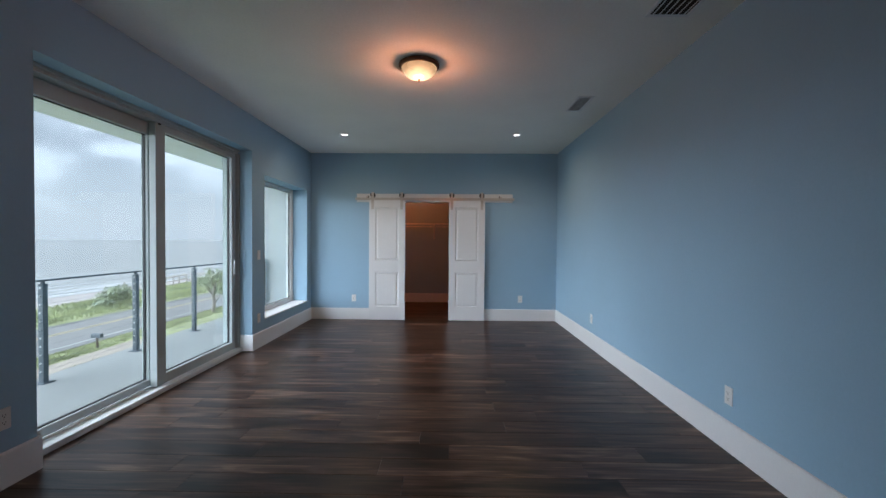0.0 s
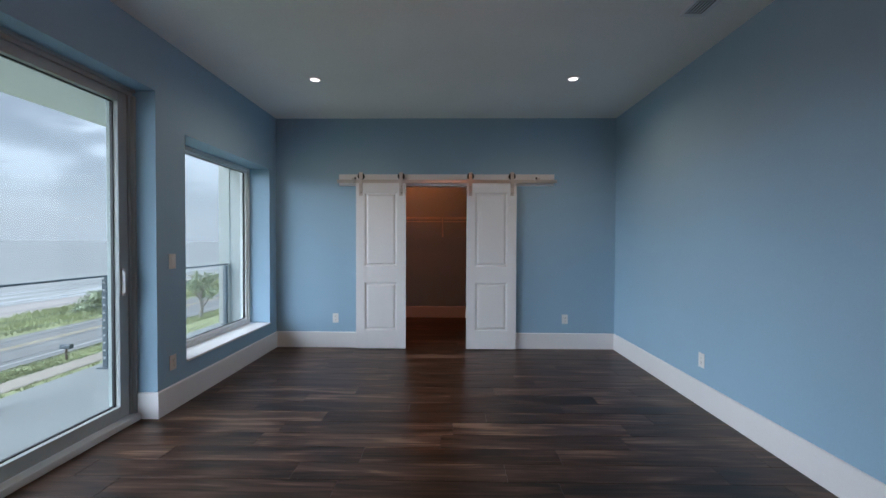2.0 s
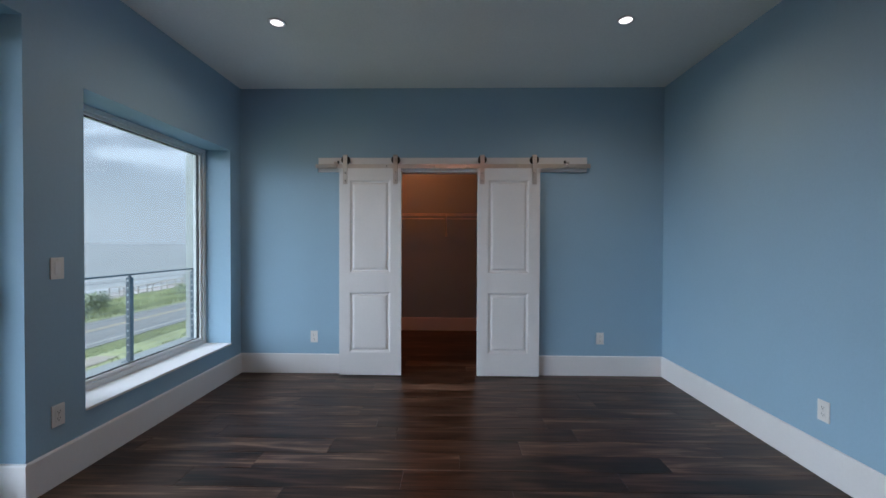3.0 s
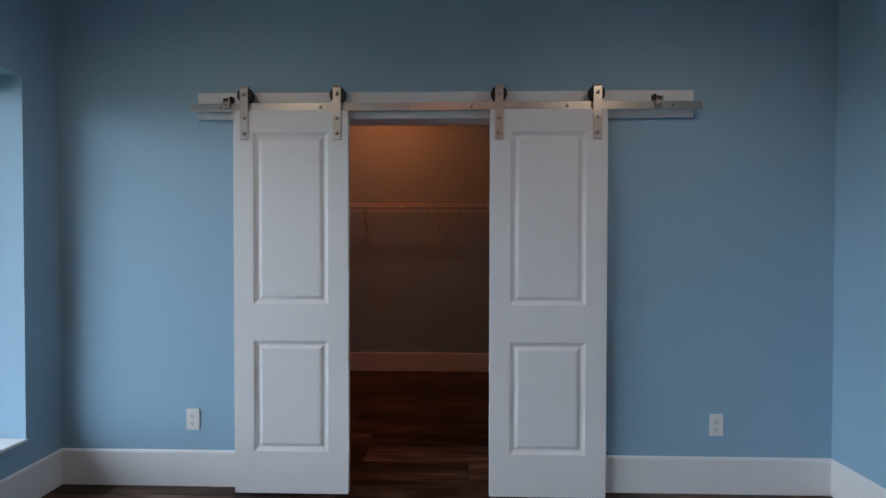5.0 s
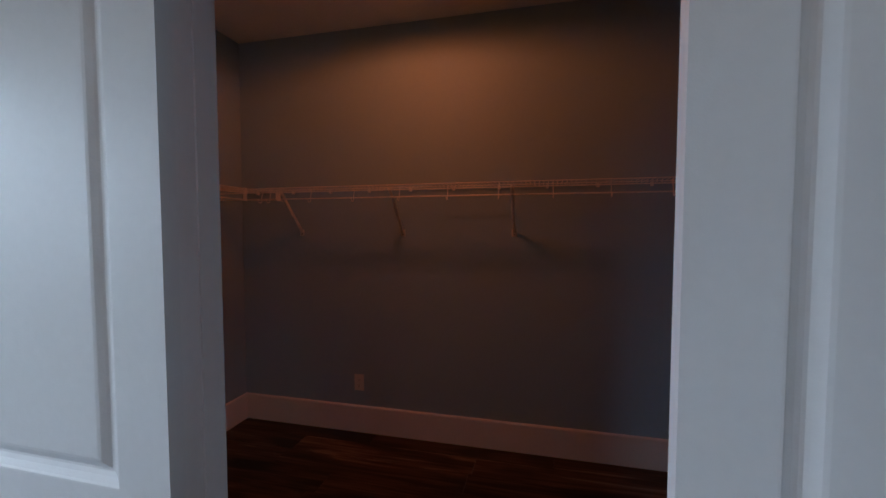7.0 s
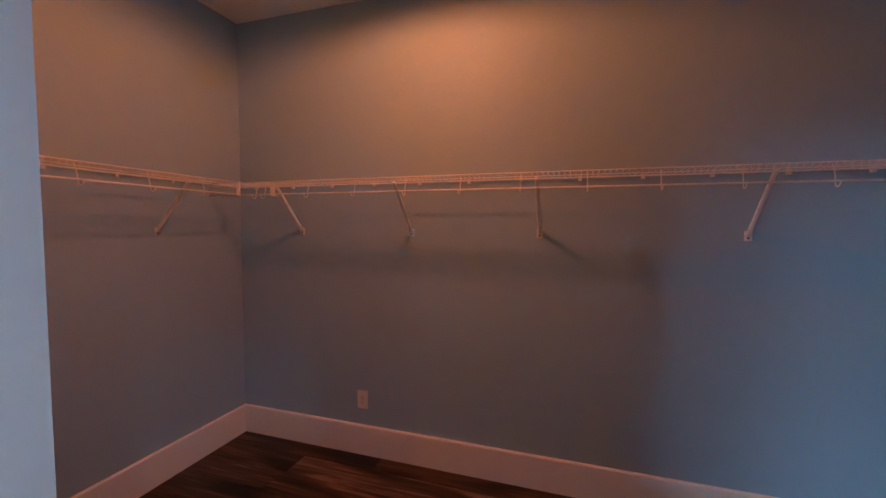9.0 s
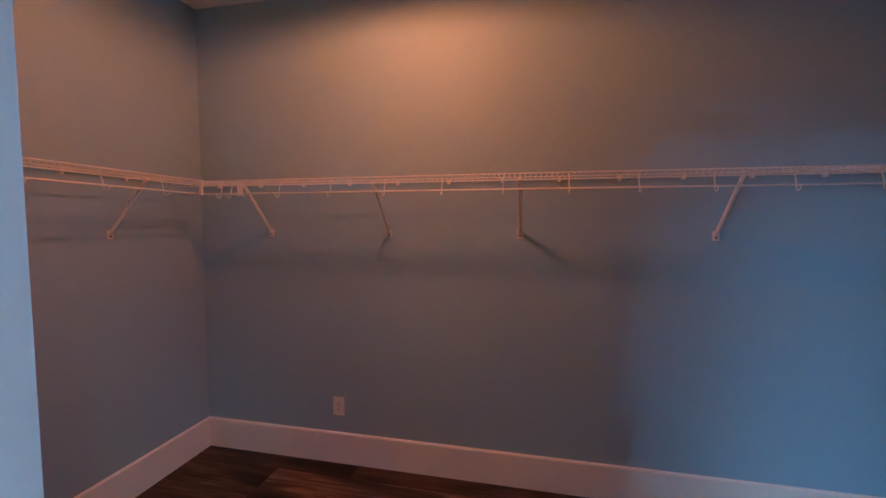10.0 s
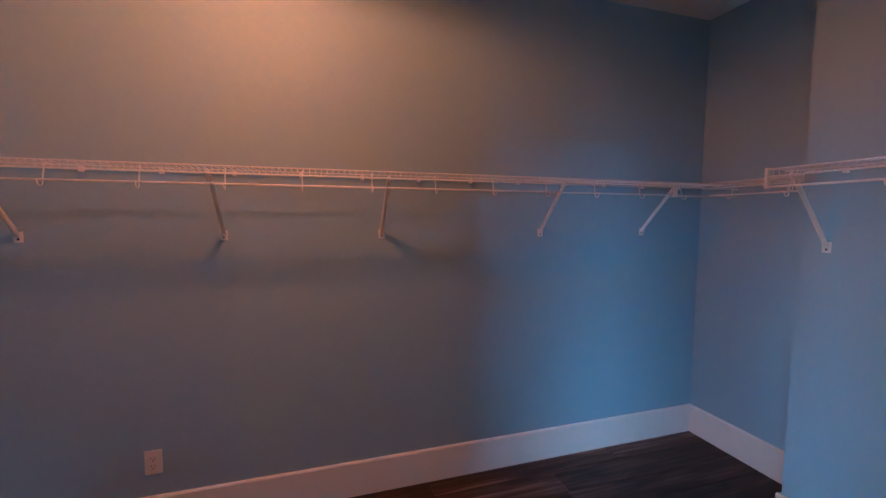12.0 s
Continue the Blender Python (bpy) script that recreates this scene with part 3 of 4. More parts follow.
def hanger(parent, x):
    """Strap over a black wheel that runs on the flat track."""
    y0 = DY
    bm = bmesh.new()
    half, th = 0.0212, 0.006
    pts = [(y0, 1.888), (y0, 2.158)] + [(y0 + 0.016 - 0.016 * math.cos(a), 2.158 + 0.014 * math.sin(a)) for a in (radians(40), radians(80), radians(110))]
    left, right = [], []
    for i, (y, z) in enumerate(pts):
        ny, nz = (-1, 0) if i < 2 else (-math.cos(radians((40, 80, 110)[i - 2])), math.sin(radians((40, 80, 110)[i - 2])))
        for side, store in ((-half, left), (half, right)):
            store.append((bm.verts.new((x + side, y, z)), bm.verts.new((x + side, y + ny * th, z + nz * th))))
    for i in range(len(pts) - 1):
        a, b, c, d = left[i], left[i + 1], right[i], right[i + 1]
        for q in ((a[1], b[1], d[1], c[1]), (a[0], c[0], d[0], b[0]), (a[0], b[0], b[1], a[1]), (c[0], c[1], d[1], d[0])):
            bm.faces.new(q)
    bm.faces.new((left[0][0], left[0][1], right[0][1], right[0][0]))
    bm.faces.new((left[-1][0], right[-1][0], right[-1][1], left[-1][1]))
    strap = part("hanger", bm, NICKEL, parent, "brushed nickel strap hanger")
    part("wheel", lathe_bm([(0.004, -0.047), (0.041, -0.047), (0.043, -0.050), (0.043, -0.053), (0.038, -0.057), (0.038, -0.063), (0.043, -0.067), (0.043, -0.070), (0.041, -0.073), (0.004, -0.073)], (x, 0, 2.128), 28, "y"), BLACK, strap, "black roller wheel", True)
    for z in (2.128, 2.000, 1.922):
        part("bolt", lathe_bm([(0.001, y0 - 0.018), (0.006, y0 - 0.018), (0.0095, y0 - 0.014), (0.0105, y0 - 0.0065), (0.001, y0 - 0.0062)], (x, 0, z), 14, "y"), NICKEL, strap, "", True)


def barn_door(x0, label, hx, width=0.612):
    t = thing("barn_door", label, "barn door", "pair of sliding barn doors", (0, 0, 0))
    x1, z0, z1 = x0 + width, 0.010, 2.044
    px0, px1 = x0 + 0.104, x1 - 0.106
    us, zs = [x0, px0, px1, x1], [z0, 0.232, 0.828, 1.019, 1.930, z1]
    bm = slab_with_holes("y", DY, DY + 0.030, us, zs, [(1, 1), (1, 3)])
    edge = [e for e in bm.edges if all(abs(v.co.y - DY) < 1e-5 for v in e.verts) and (all(abs(v.co.x - x0) < 1e-5 for v in e.verts) or all(abs(v.co.x - x1) < 1e-5 for v in e.verts))]
    bmesh.ops.bevel(bm, geom=edge, offset=0.003, segments=2, affect="EDGES")
    part("door_leaf", bm, DOORPAINT, t)
    part("panel", panel_bm(px0, px1, 1.019, 1.930, DY), DOORPAINT, t)
    part("panel", panel_bm(px0, px1, 0.232, 0.828, DY), DOORPAINT, t)
    for x in hx:
        hanger(t, x)
    part("floor_guide", box_bm((x0 + 0.40, DY + 0.006, 0.0005), (x0 + 0.43, DY + 0.030, 0.0095), 0.001), BLACK, t, "small black floor guide")


barn_door(-0.910, "white two-panel sliding barn door, half open, nickel hangers", (-0.850, -0.357))
barn_door(0.447, "white two-panel sliding barn door beside the dark closet opening", (0.493, 1.001), 0.608)


def barn_track():
    t = thing("barn_track", "brushed nickel flat barn-door track on white header board", "door track")
    part("header_board", box_bm((-1.135, -0.0205, 2.016), (1.526, -0.0008, 2.159), 0.002), TRIM, t, "white painted header board")
    part("track_bar", box_bm((-1.150, -0.0620, 2.046), (1.548, -0.0560, 2.0875), 0.0012), NICKEL, t)
    for x in (-0.99, -0.45, 0.02, 0.35, 0.85, 1.40):
        part("spacer", lathe_bm([(0.009, -0.056), (0.009, -0.0206)], (x, 0, 2.066), 14, "y"), NICKEL, t, "", True)
        part("bolt", lathe_bm([(0.001, -0.070), (0.006, -0.070), (0.0085, -0.067), (0.009, -0.0622), (0.001, -0.0621)], (x, 0, 2.066), 12, "y"), NICKEL, t, "", True)
    for x in (-0.945, 1.318):
        s = 1 if x < 0 else -1
        bm = bmesh.new()
        box_into(bm, (x - 0.017, -0.084, 2.058), (x + 0.017, -0.0622, 2.108), 0.003)
        box_into(bm, (x - 0.017, -0.084, 2.0880), (x + 0.017, -0.045, 2.108), 0.003)
        stop = part("end_stop", bm, NICKEL, t, "nickel end stop with rubber bumper")
        part("bumper", box_bm((x + s * 0.017, -0.082, 2.092), (x + s * 0.030, -0.050, 2.118), 0.003), BLACK, stop)
        part("set_screw", lathe_bm([(0.001, -0.098), (0.007, -0.096), (0.009, -0.0842), (0.001, -0.0841)], (x, 0, 2.074), 12, "y"), NICKEL, stop, "", True)


barn_track()


# ---- wire shelves of the closet ----
ZS, LIP, ROD, DEPTH = 1.742, 1.711, 1.667, 0.262


def wire_shelf(length, m, label, hooks, arms, caps, clips, drop=0.0, brackets=()):
    """A shelf along +x with its wall at y = 0 and its front at y = -DEPTH."""
    t = thing("wire_shelf", label, "wire shelf", "closet wire shelves")
    for name, y, z, r in (("front_wire", -DEPTH, ZS, 0.0032), ("lip_wire", -DEPTH, LIP, 0.0032), ("back_wire", -0.012, ZS - 0.004, 0.0030), ("middle_wire", -0.140, ZS - 0.0045, 0.0026)):
        part(name, tube_bm([(0.002, y, z), (length - 0.002, y, z)], r, 6), WIRE, t, "", True)
    part("hang_rod", tube_bm([(0.002, -DEPTH + 0.004, ROD), (length - 0.002, -DEPTH + 0.004, ROD)], 0.0045, 8), WIRE, t, "", True)
    wire = mesh_of("deck_wire", tube_bm([(0, -0.004, ZS), (0, -DEPTH + 0.003, ZS + 0.0005), (0, -DEPTH - 0.0045, ZS - 0.004), (0, -DEPTH - 0.004, LIP - 0.002)], 0.0016, 4), WIRE)
    k = int((length - 0.02) / 0.0255)
    for i in range(k + 1):
        w = new("deck_wire", wire)
        w.parent, w.location = t, (0.01 + i * 0.0255, 0, 0)
    hook = None
    for x in hooks:
        if hook is None:
            y = -DEPTH + 0.004
            loop = [(0, y + 0.040, ZS - 0.005), (0, y + 0.022, ROD + 0.026)] + [(0, y + 0.017 * math.cos(a), ROD - 0.006 - 0.017 * math.sin(a)) for a in [radians(d) for d in (0, 30, 60, 90, 120, 150)]] + [(0, y - 0.019, ROD + 0.002)]
            hook = mesh_of("rod_hook", tube_bm(loop, 0.0028, 6), WIRE, True)
        h = new("rod_hook", hook)
        h.parent, h.location = t, (x, 0, 0)
    arm = None
    for x in arms:
        if arm is None:
            bm = bmesh.new()
            tube_into(bm, [(0, -0.014, 1.452 - drop), (0, -0.022, 1.470 - drop), (0, -DEPTH + 0.030, LIP - 0.012), (0, -DEPTH + 0.006, LIP + 0.004)], 0.0100, 8)
            arm = mesh_of("support_arm", bm, WIRE, True)
            bm = bmesh.new()
            box_into(bm, (-0.0165, -0.004, 1.417 - drop), (0.0165, -0.0005, 1.464 - drop), 0.0012)
            box_into(bm, (-0.011, -0.018, 1.442 - drop), (0.011, -0.004, 1.460 - drop), 0.003)
            foot = mesh_of("foot_plate", bm, WIRE)
            hole = mesh_of("screw", lathe_bm([(0.001, -0.0062), (0.0045, -0.0060), (0.0045, -0.0041), (0.001, -0.0040)], (0, 0, 1.431 - drop), 10, "y"), DARK)
        a = new("support_arm", arm)
        a.parent, a.location = t, (x, 0, 0)
        f = new("foot_plate", foot)
        f.parent = a
        s = new("screw", hole)
        s.parent = a
    for x in clips:
        c = part("wall_clip", box_bm((x - 0.008, -0.022, ZS - 0.020), (x + 0.008, -0.0005, ZS + 0.004), 0.002), WIRE, t)
    for x in caps:
        bm = bmesh.new()
        box_into(bm, (x - 0.0065, -DEPTH - 0.009, ROD - 0.008), (x + 0.0065, -DEPTH + 0.012, ZS + 0.006), 0.002)
        part("end_cap", bm, WIRE, t, "white plastic end bracket")
    for x in brackets:
        bm = bmesh.new()
        box_into(bm, (x - 0.017, -DEPTH - 0.007, ROD - 0.012), (x + 0.017, -DEPTH - 0.003, LIP + 0.003), 0.001)
        box_into(bm, (x - 0.017, -DEPTH - 0.003, ROD - 0.012), (x + 0.017, -DEPTH + 0.024, ROD - 0.008), 0.001)
        way = -1 if x < length / 2 else 1
        tube_into(bm, [(x, -DEPTH + 0.014, ROD - 0.004), (x + way * 0.225, -DEPTH + 0.014, ROD - 0.004)], 0.0045, 8)
        part("rod_bracket", bm, WIRE, t, "white corner rod bracket")
    t.matrix_basis = m
    return t


L_BACK = CLX - XW
HB = [-1.198 + 0.3098 * i for i in range(-1, 11)]
wire_shelf(L_BACK, pose(XW, YB, 0), "white wire shelf with hang rod along the rear wall", [x - XW for x in [-1.572] + HB], [x - XW for x in (-1.418, -0.638, 0.119, 1.079, 1.835)], (), [0.15 + 0.3 * i for i in range(14)], 0.0, [x - XW for x in (-1.425, 1.822)])
LY = YB - DEPTH - 0.010
wire_shelf(LY - 0.125, pose(XW, 0.125, 0, 0, 0, 90), "white wire shelf with hang rod meeting a corner", [0.19, 0.497, 0.802, 1.107, 1.412], [0.30, 1.439 - 0.125], (LY - 0.135,), [0.2, 0.5, 0.8, 1.1, 1.4])
wire_shelf(LY - RET_Y - 0.01, pose(CLX, LY, 0, 0, 0, -90), "short white wire shelf in the closet recess", [0.13, 0.43], [], (), [0.15, 0.45])
wire_shelf(RET_Y - 0.135, pose(RET_X, RET_Y - 0.008, 0, 0, 0, -90), "white wire shelf ending at an outside wall corner", [0.10, 0.40, 0.70], [0.098, 0.75], (0.010,), [0.15, 0.45, 0.75], 0.035)


# ---- balcony ----
BZ, RX = -0.098, -3.600
structure("balcony_floor", box_bm((-3.80, -9.5, BZ - 0.22), (OUT - 0.002, 2.06, BZ), 0.01), CONCRETE, "pale grey concrete balcony floor", "balcony floor")
structure("balcony_roof", box_bm((-3.68, -9.5, 2.618), (OUT - 0.002, 2.06, 2.95), 0.006), STUCCO, "white balcony soffit with a straight fascia", "soffit")


def siding_wall():
    t = tagged(part("wall_balcony", box_bm((-3.72, 1.912, BZ + 0.001), (OUT - 0.004, 2.05, 2.617)), SIDING), "white lap-sided wall at the end of the balcony", "wall", kind="structure")
    h = 0.148
    me = None
    for i in range(18):
        z0 = BZ + 0.004 + i * h
        if me is None:
            bm = bmesh.new()
            vs = []
            for x in (-3.560, OUT - 0.006):
                vs.append([bm.verts.new((x, y, z)) for y, z in ((1.911, 0.0), (1.896, 0.0), (1.904, h - 0.001), (1.911, h - 0.001))])
            for k in range(4):
                bm.faces.new((vs[0][k], vs[0][(k + 1) % 4], vs[1][(k + 1) % 4], vs[1][k]))
            bm.faces.new(vs[0])
            bm.faces.new(vs[1])
            me = mesh_of("siding_board", bm, SIDING)
        b = new("siding_board", me)
        b.parent, b.location = t, (0, 0, z0)
    part("corner_board", box_bm((-3.750, 1.888, BZ + 0.002), (-3.561, 1.9115, 2.616), 0.003), SIDING, t, "flat white corner board")


siding_wall()


def railing():
    t = thing("balcony_railing", "dark grey metal balcony railing with steel cables", "railing")
    ys = [1.822, 0.652, -0.578, -1.766, -2.957, -4.147, -5.337, -6.527, -7.717]
    body = mesh_of("post", box_bm((-0.026, -0.026, BZ + 0.010), (0.026, 0.026, 0.897), 0.003), POST)
    plate = mesh_of("base_plate", box_bm((-0.062, -0.062, BZ + 0.0005), (0.062, 0.062, BZ + 0.010), 0.002), POST)
    cap = mesh_of("saddle", box_bm((-0.012, -0.012, 0.897), (0.012, 0.012, 0.922)), POST)
    zs = [0.02 + 0.084 * i for i in range(11)]
    bm = bmesh.new()
    for z in zs:
        tube_into(bm, [(0, -0.034, z), (0, 0.034, z)], 0.010, 8)
    ferrule = mesh_of("cable_fittings", bm, STEEL)
    for y in ys:
        p = new("post", body)
        p.parent, p.location = t, (RX, y, 0)
        for me in (plate, cap, ferrule):
            q = new(me.name, me)
            q.parent = p
    part("top_rail", box_bm((RX - 0.026, -9.4, 0.922), (RX + 0.026, 1.886, 0.940), 0.004), POST, t)
    for z in zs:
        part("cable", tube_bm([(RX, -9.4, z), (RX, 1.886, z)], 0.0017, 5), CABLE, t)


railing()


# ---- outdoors ----
GZ = -4.3


def strip_bm(columns, ys):
    """A ground sheet from (x, z) columns, with small uneven heights."""
    bm = bmesh.new()
    grid = [[bm.verts.new((x, y, z)) for x, z in columns] for y in ys]
    for a, b in zip(grid, grid[1:]):
        for i in range(len(columns) - 1):
            bm.faces.new((a[i], a[i + 1], b[i + 1], b[i]))
    return bm


YS_FAR = [-600, -200, -80, -40, -20] + list(range(-10, 100, 5)) + [120, 160, 240, 400, 900]


def dune_rise(x, y):
    """The dune stands higher farther along the road."""
    across = max(0.0, 1.0 - abs(x + 33.0) / 5.2)
    along = min(1.0, max(0.0, (y - 26.0) / 14.0))
    return 0.55 * across * along


def dune_floor(x, y):
    if x > -26.5:
        return 0.0
    return -0.06 - 0.49 * min(1.0, max(0.0, (-27.5 - x) / 4.5)) - 0.2 * max(0.0, (-32 - x) / 3.0) + dune_rise(x, y)


def ground():
    g = structure("ground", strip_bm([(400, GZ), (30, GZ), (-14, GZ), (-27.5, GZ - 0.06), (-32, GZ - 0.55), (-35, GZ - 0.75), (-38, GZ - 1.02), (-44, GZ - 1.25), (-50, GZ - 1.5), (-5000, GZ - 30)], YS_FAR), GRASSY, "mown grass verge and grassy dune", "ground")
    g.data.materials.append(SAND)
    for v in g.data.vertices:
        v.co.z += dune_rise(v.co.x, v.co.y)
    for p in g.data.polygons:
        if p.center.x < -36:
            p.material_index = 1
    structure("road", box_bm((-19.0, -600, GZ - 0.3), (-25.2, 900, GZ + 0.012)), ASPHALT, "worn grey two-lane asphalt road", "road")
    bm = bmesh.new()
    for x in (-22.55, -22.85):
        box_into(bm, (x - 0.06, -600, GZ + 0.012), (x + 0.06, 900, GZ + 0.017))
    structure("centre_line", bm, YELLOW, "double yellow road centre line", "road marking")
    bm = bmesh.new()
    for x in (-19.7, -24.8):
        box_into(bm, (x - 0.05, -600, GZ + 0.012), (x + 0.05, 900, GZ + 0.017))
    structure("edge_line", bm, WHITELINE, "white painted road edge lines", "road marking")
    structure("driveway", box_bm((-16.15, -300, GZ - 0.2), (-17.3, 15.5, GZ + 0.02), 0.01), DRIVE, "sandy pale concrete drive", "driveway")
    structure("water", strip_bm([(-46.5, GZ - 1.33), (-60, GZ - 1.32), (-100, GZ - 1.31), (-300, GZ - 1.3), (-4800, GZ - 1.3)], [-3000, -600, -100, 0, 100, 300, 1000, 4800]), SEA, "grey sea with lines of white surf", "sea")


ground()


def blades(name, count, xr, yr, height, label, mat, seed, z0):
    """Tufts of bent grass blades, as one object."""
    rnd = random.Random(seed)
    vs, fs = [], []
    for i in range(count):
        x, y = rnd.uniform(*xr), yr[0] + (yr[1] - yr[0]) * rnd.random() ** 1.3
        clump = noise.noise((x * 0.35, y * 0.2, seed))
        hgt = height * (0.6 + 0.6 * rnd.random()) * (1.0 + 0.8 * clump)
        for k in range(4):
            a = rnd.uniform(0, math.tau)
            lean = rnd.uniform(0.15, 0.6) * hgt
            w = 0.03 + 0.03 * rnd.random()
            bx, by = x + rnd.uniform(-0.25, 0.25), y + rnd.uniform(-0.25, 0.25)
            n0 = len(vs)
            z = z0 + dune_floor(bx, by)
            vs += [(bx - w * math.sin(a), by + w * math.cos(a), z), (bx + w * math.sin(a), by - w * math.cos(a), z), (bx + 0.4 * lean * math.cos(a), by + 0.4 * lean * math.sin(a), z + 0.65 * hgt), (bx + lean * math.cos(a), by + lean * math.sin(a), z + hgt)]
            fs += [(n0, n0 + 1, n0 + 2), (n0 + 1, n0 + 3, n0 + 2)]
    me = bpy.data.meshes.new(name)
    me.from_pydata(vs, [], fs)
    me.materials.append(mat)
    return tagged(new(name, me), label, "grass", kind="stuff")


blades("dune_grass", 9000, (-35.5, -25.6), (-5, 90), 0.34, "tall green dune grass beyond the road", BLADE, 3, GZ + 0.05)
blades("verge_grass", 5000, (-18.9, -17.5), (-2, 55), 0.07, "short patchy grass verge beside the road", BLADE, 4, GZ)
blades("yard_grass", 3200, (-16.0, -8.0), (2, 40), 0.14, "short patchy yard grass", BLADE, 5, GZ)


def leafy(bm_vs, bm_fs, centre, radius, count, size, rnd):
    for i in range(count):
        d = Vector((rnd.gauss(0, 1), rnd.gauss(0, 1), rnd.gauss(0, 1)))
        d.normalize()
        p = Vector(centre) + Vector((d.x * radius[0], d.y * radius[1], d.z * radius[2])) * rnd.random() ** 0.4
        u = Vector((rnd.gauss(0, 1), rnd.gauss(0, 1), rnd.gauss(0, 1))).normalized()
        w = u.cross(d)
        if w.length < 1e-3:
            continue
        w.normalize()
        s = size * rnd.uniform(0.6, 1.3)
        n0 = len(bm_vs)
        bm_vs += [tuple(p - u * s), tuple(p + w * s * 0.45), tuple(p + u * s), tuple(p - w * s * 0.45)]
        bm_fs.append((n0, n0 + 1, n0 + 2, n0 + 3))


def bush(x, y, rx, ry, rz, seed, label, z=GZ):
    rnd = random.Random(seed)
    t = thing("bush", label, "bush", "dune bushes", (x, y, z))
    vs, fs = [], []
    for i in range(9):
        c = (rnd.uniform(-0.7, 0.7) * rx, rnd.uniform(-0.7, 0.7) * ry, rnd.uniform(0.3, 0.8) * rz)
        leafy(vs, fs, c, (rx * 0.42, ry * 0.42, rz * 0.42), 170, 0.12, rnd)
    me = bpy.data.meshes.new("foliage")
    me.from_pydata(vs, [], fs)
    me.materials.append(LEAF)
    f = new("foliage", me)
    f.parent = t
    bm = bmesh.new()
    for i in range(6):
        a = rnd.uniform(0, math.tau)
        tube_into(bm, [(0, 0, -0.05), (0.3 * rx * math.cos(a), 0.3 * ry * math.sin(a), 0.35 * rz), (0.6 * rx * math.cos(a), 0.6 * ry * math.sin(a), 0.75 * rz)], 0.025, 5)
    part("stems", bm, BARK, t)


bush(-29.8, 29.2, 1.2, 1.8, 1.6, 11, "rounded green bush in the dune grass", GZ - 0.3)
bush(-28.4, 26.6, 0.8, 1.2, 0.7, 12, "low green bush in the dune grass", GZ - 0.15)
bush(-31.0, 44.0, 1.3, 2.0, 1.0, 13, "low green bush beside the boardwalk", GZ - 0.1)
bush(-11.2, 13.6, 0.8, 0.9, 0.9, 14, "small leafy shrub beside the drive")
bush(-10.4, 16.5, 0.9, 1.1, 1.0, 15, "small leafy shrub on the verge")


def tree(x, y, seed):
    rnd = random.Random(seed)
    t = thing("tree", "small windswept tree with sparse crown by the road", "tree", "", (x, y, GZ))
    bm = bmesh.new()
    tips = []
    trunk = [(0, 0, -0.1), (0.10, 0.05, 0.6), (-0.05, 0.12, 1.2), (0.12, 0.05, 1.8)]
    rings = [0.13, 0.11, 0.09, 0.07]
    for (a, b), r in zip(zip(trunk, trunk[1:]), rings):
        tube_into(bm, [a, b], r, 8)
    for i in range(9):
        a = i * 2.4 + rnd.uniform(-0.3, 0.3)
        s = Vector(trunk[1 + i % 3])
        m1 = s + Vector((0.35 * math.cos(a), 0.35 * math.sin(a), 0.40))
        e = m1 + Vector((0.5 * math.cos(a + 0.3), 0.5 * math.sin(a + 0.3), 0.55 + 0.3 * rnd.random()))
        tube_into(bm, [s, m1], 0.045, 6)
        tube_into(bm, [m1, e], 0.028, 5)
        tips += [m1.lerp(e, 0.6), e]
    part("trunk", bm, BARK, t, "grey forked trunk and limbs")
    vs, fs = [], []
    for p in tips:
        leafy(vs, fs, p + Vector((0, 0, 0.1)), (0.42, 0.42, 0.34), 70, 0.10, rnd)
    me = bpy.data.meshes.new("crown")
    me.from_pydata(vs, [], fs)
    me.materials.append(LEAF)
    c = new("crown", me)
    c.parent = t
    c["label"] = "sparse green crown"
    t.scale = (1.0, 1.0, 1.05)


tree(-18.3, 24.6, 21)


def mailbox():
    t = thing("mailbox", "dark roadside mailbox on a post", "mailbox", "", (-17.8, 13.6, GZ))
    part("post", box_bm((-0.035, -0.035, -0.1), (0.035, 0.035, 0.55), 0.006), DARKWOOD, t)
    bm = bmesh.new()
    ring = [(-0.11, 0.0), (0.11, 0.0), (0.11, 0.13)] + [(0.11 * math.cos(a), 0.13 + 0.09 * math.sin(a)) for a in (radians(45), radians(90), radians(135))] + [(-0.11, 0.13)]
    ends = [[bm.verts.new((y, x, 0.55 + z)) for x, z in ring] for y in (-0.24, 0.24)]
    for k in range(len(ring)):
        bm.faces.new((ends[0][k], ends[0][(k + 1) % len(ring)], ends[1][(k + 1) % len(ring)], ends[1][k]))
    bm.faces.new(ends[0])
    bm.faces.new(ends[1][::-1])
    part("box", bm, POST, t, "dark metal letter box")


mailbox()


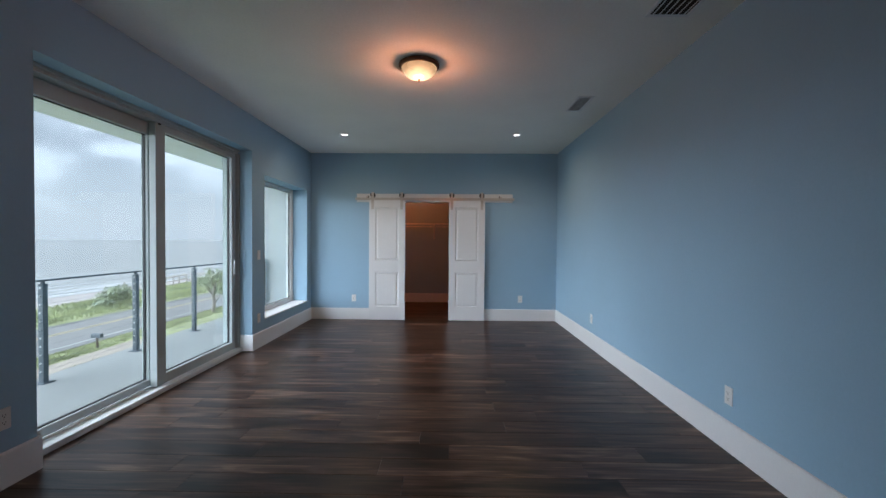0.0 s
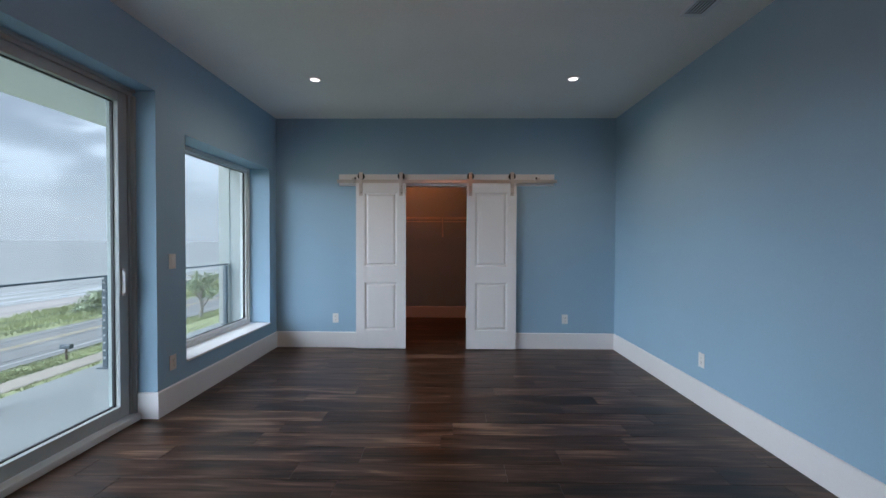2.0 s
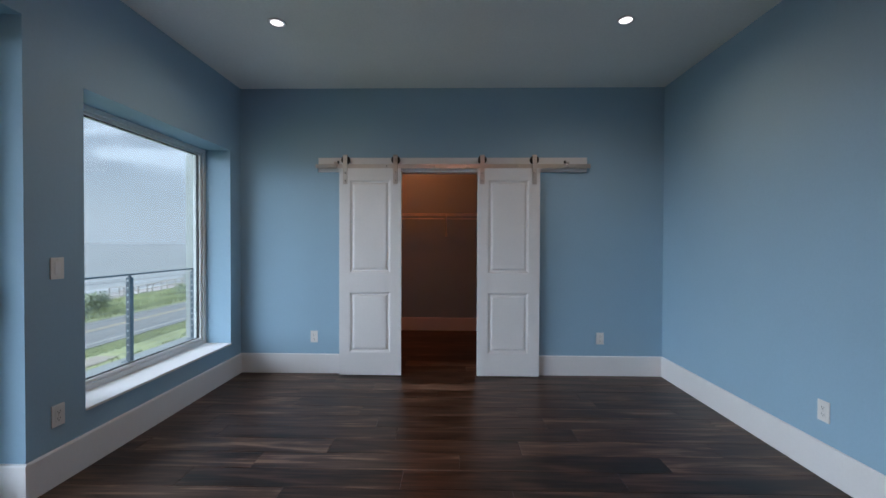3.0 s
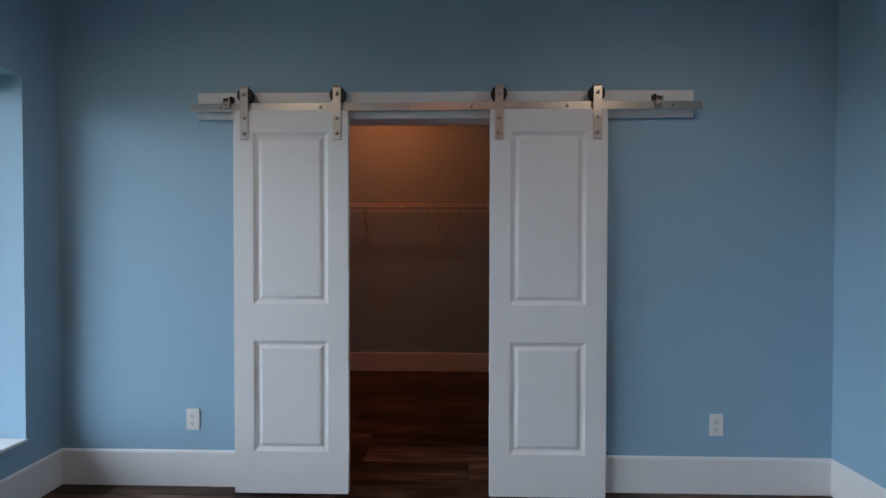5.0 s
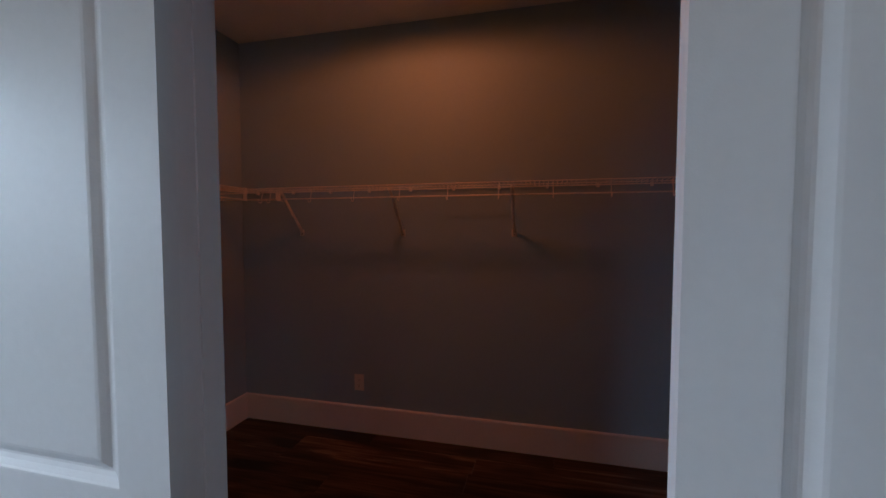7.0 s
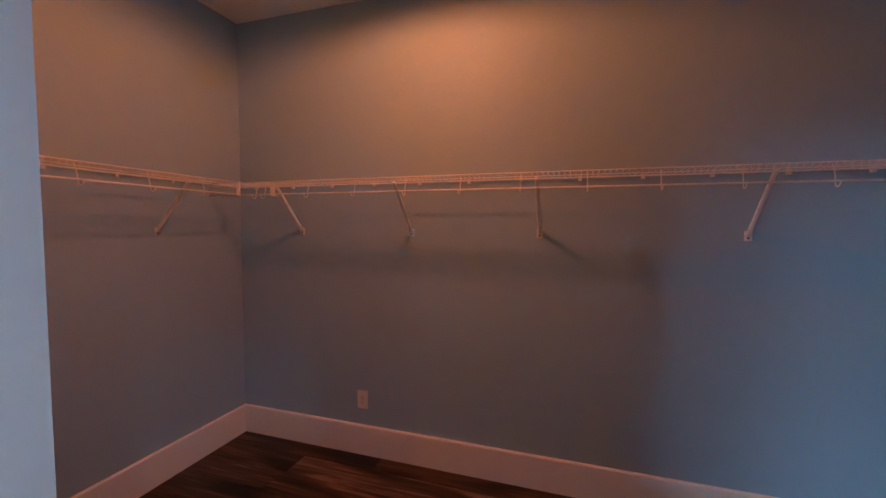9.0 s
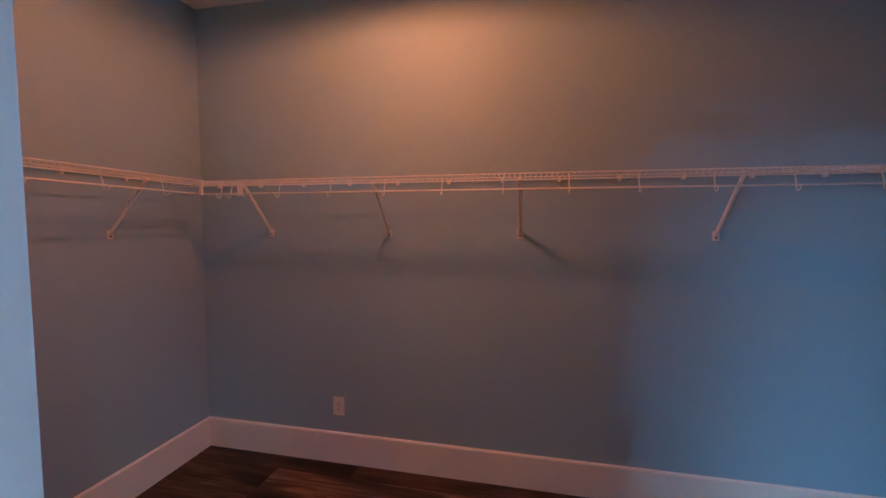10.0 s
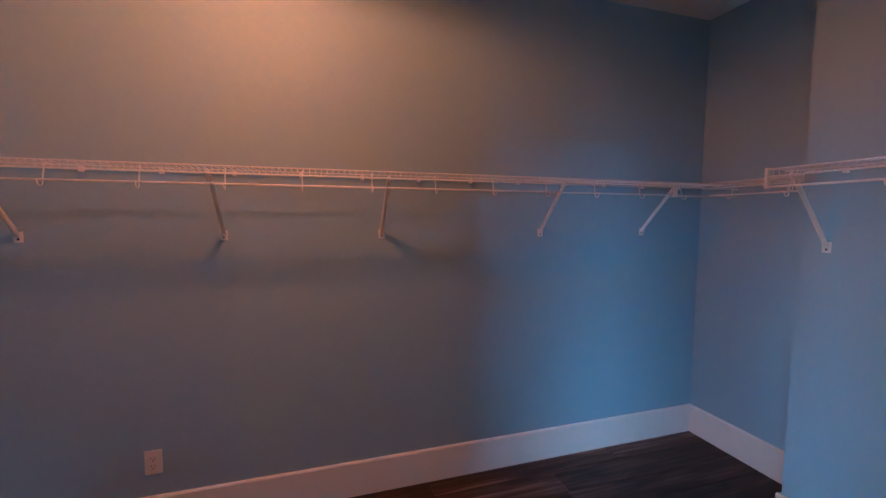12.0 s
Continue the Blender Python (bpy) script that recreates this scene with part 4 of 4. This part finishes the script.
def boardwalk():
    t = thing("beach_boardwalk", "weathered timber beach crossover with handrails", "boardwalk")
    top = [(-30.0, GZ + 0.12), (-34.5, GZ + 0.12), (-39.0, GZ - 0.75), (-43.0, GZ - 1.1)]
    def zat(x):
        for (xa, za), (xb, zb) in zip(top, top[1:]):
            if xb <= x <= xa:
                return za + (zb - za) * (xa - x) / (xa - xb)
        return top[-1][1]
    for y in (46.0, 47.5):
        bm = bmesh.new()
        for h in (0.45, 1.0):
            for (xa, za), (xb, zb) in zip(top, top[1:]):
                tube_into(bm, [(xa, y, za + h), (xb, y, zb + h)], 0.055, 6)
        part("handrail", bm, TIMBER, t)
        for i in range(8):
            x = -30.0 - i * 1.85
            part("post", box_bm((x - 0.06, y - 0.06, GZ - 1.6), (x + 0.06, y + 0.06, zat(x) + 1.05)), TIMBER, t)
    bm = bmesh.new()
    for (xa, za), (xb, zb) in zip(top, top[1:]):
        vs = [bm.verts.new(p) for p in ((xa, 46.0, za), (xa, 47.5, za), (xb, 47.5, zb), (xb, 46.0, zb), (xa, 46.0, za - 0.1), (xa, 47.5, za - 0.1), (xb, 47.5, zb - 0.1), (xb, 46.0, zb - 0.1))]
        for q in ((0, 1, 2, 3), (4, 5, 6, 7), (0, 1, 5, 4), (2, 3, 7, 6), (0, 3, 7, 4), (1, 2, 6, 5)):
            bm.faces.new([vs[j] for j in q])
    part("deck", bm, TIMBER, t)


boardwalk()


# ---- floor planks ----
def planks():
    floor = bpy.data.objects["floor"]
    width, length, gap = 0.181, 1.22, 0.0012
    cache = {}
    rnd = random.Random(8)
    def plank(x0, x1, y0, y1):
        key = (round(x1 - x0, 3), round(y1 - y0, 3))
        if key not in cache:
            lx, ly = key
            b, h = 0.0014, 0.0085
            bm = bmesh.new()
            lo = [bm.verts.new(p) for p in ((gap / 2, gap / 2, 0), (lx - gap / 2, gap / 2, 0), (lx - gap / 2, ly - gap / 2, 0), (gap / 2, ly - gap / 2, 0))]
            md = [bm.verts.new((v.co.x, v.co.y, h - 0.0008)) for v in lo]
            hi = [bm.verts.new((v.co.x + (b if v.co.x < lx / 2 else -b), v.co.y + (b if v.co.y < ly / 2 else -b), h)) for v in lo]
            for a, c in ((lo, md), (md, hi)):
                for k in range(4):
                    bm.faces.new((a[k], a[(k + 1) % 4], c[(k + 1) % 4], c[k]))
            bm.faces.new(hi)
            bm.faces.new(lo[::-1])
            cache[key] = mesh_of("plank", bm, PLANK)
        p = new("plank", cache[key])
        p.parent, p.location = floor, (x0, y0, -0.0085)
    y = YS
    while y < YB - 0.01:
        y1 = min(y + width, YB)
        xa, xb = (-2.05, XE)
        if y >= 0.12:
            xa, xb = XW, (RET_X if y1 < RET_Y + 0.05 else CLX)
        elif y1 < SL0 or y > SL1:
            xa = XW
        if y < 0.12 and y1 > 0.0:
            xa, xb = XW, XE
        x = xa - rnd.uniform(0.05, 1.15)
        while x < xb - 0.002:
            s, e = max(x, xa), min(x + length, xb)
            if e - s > 0.01:
                plank(s, e, y, y1)
            x += length
        y = y1


planks()
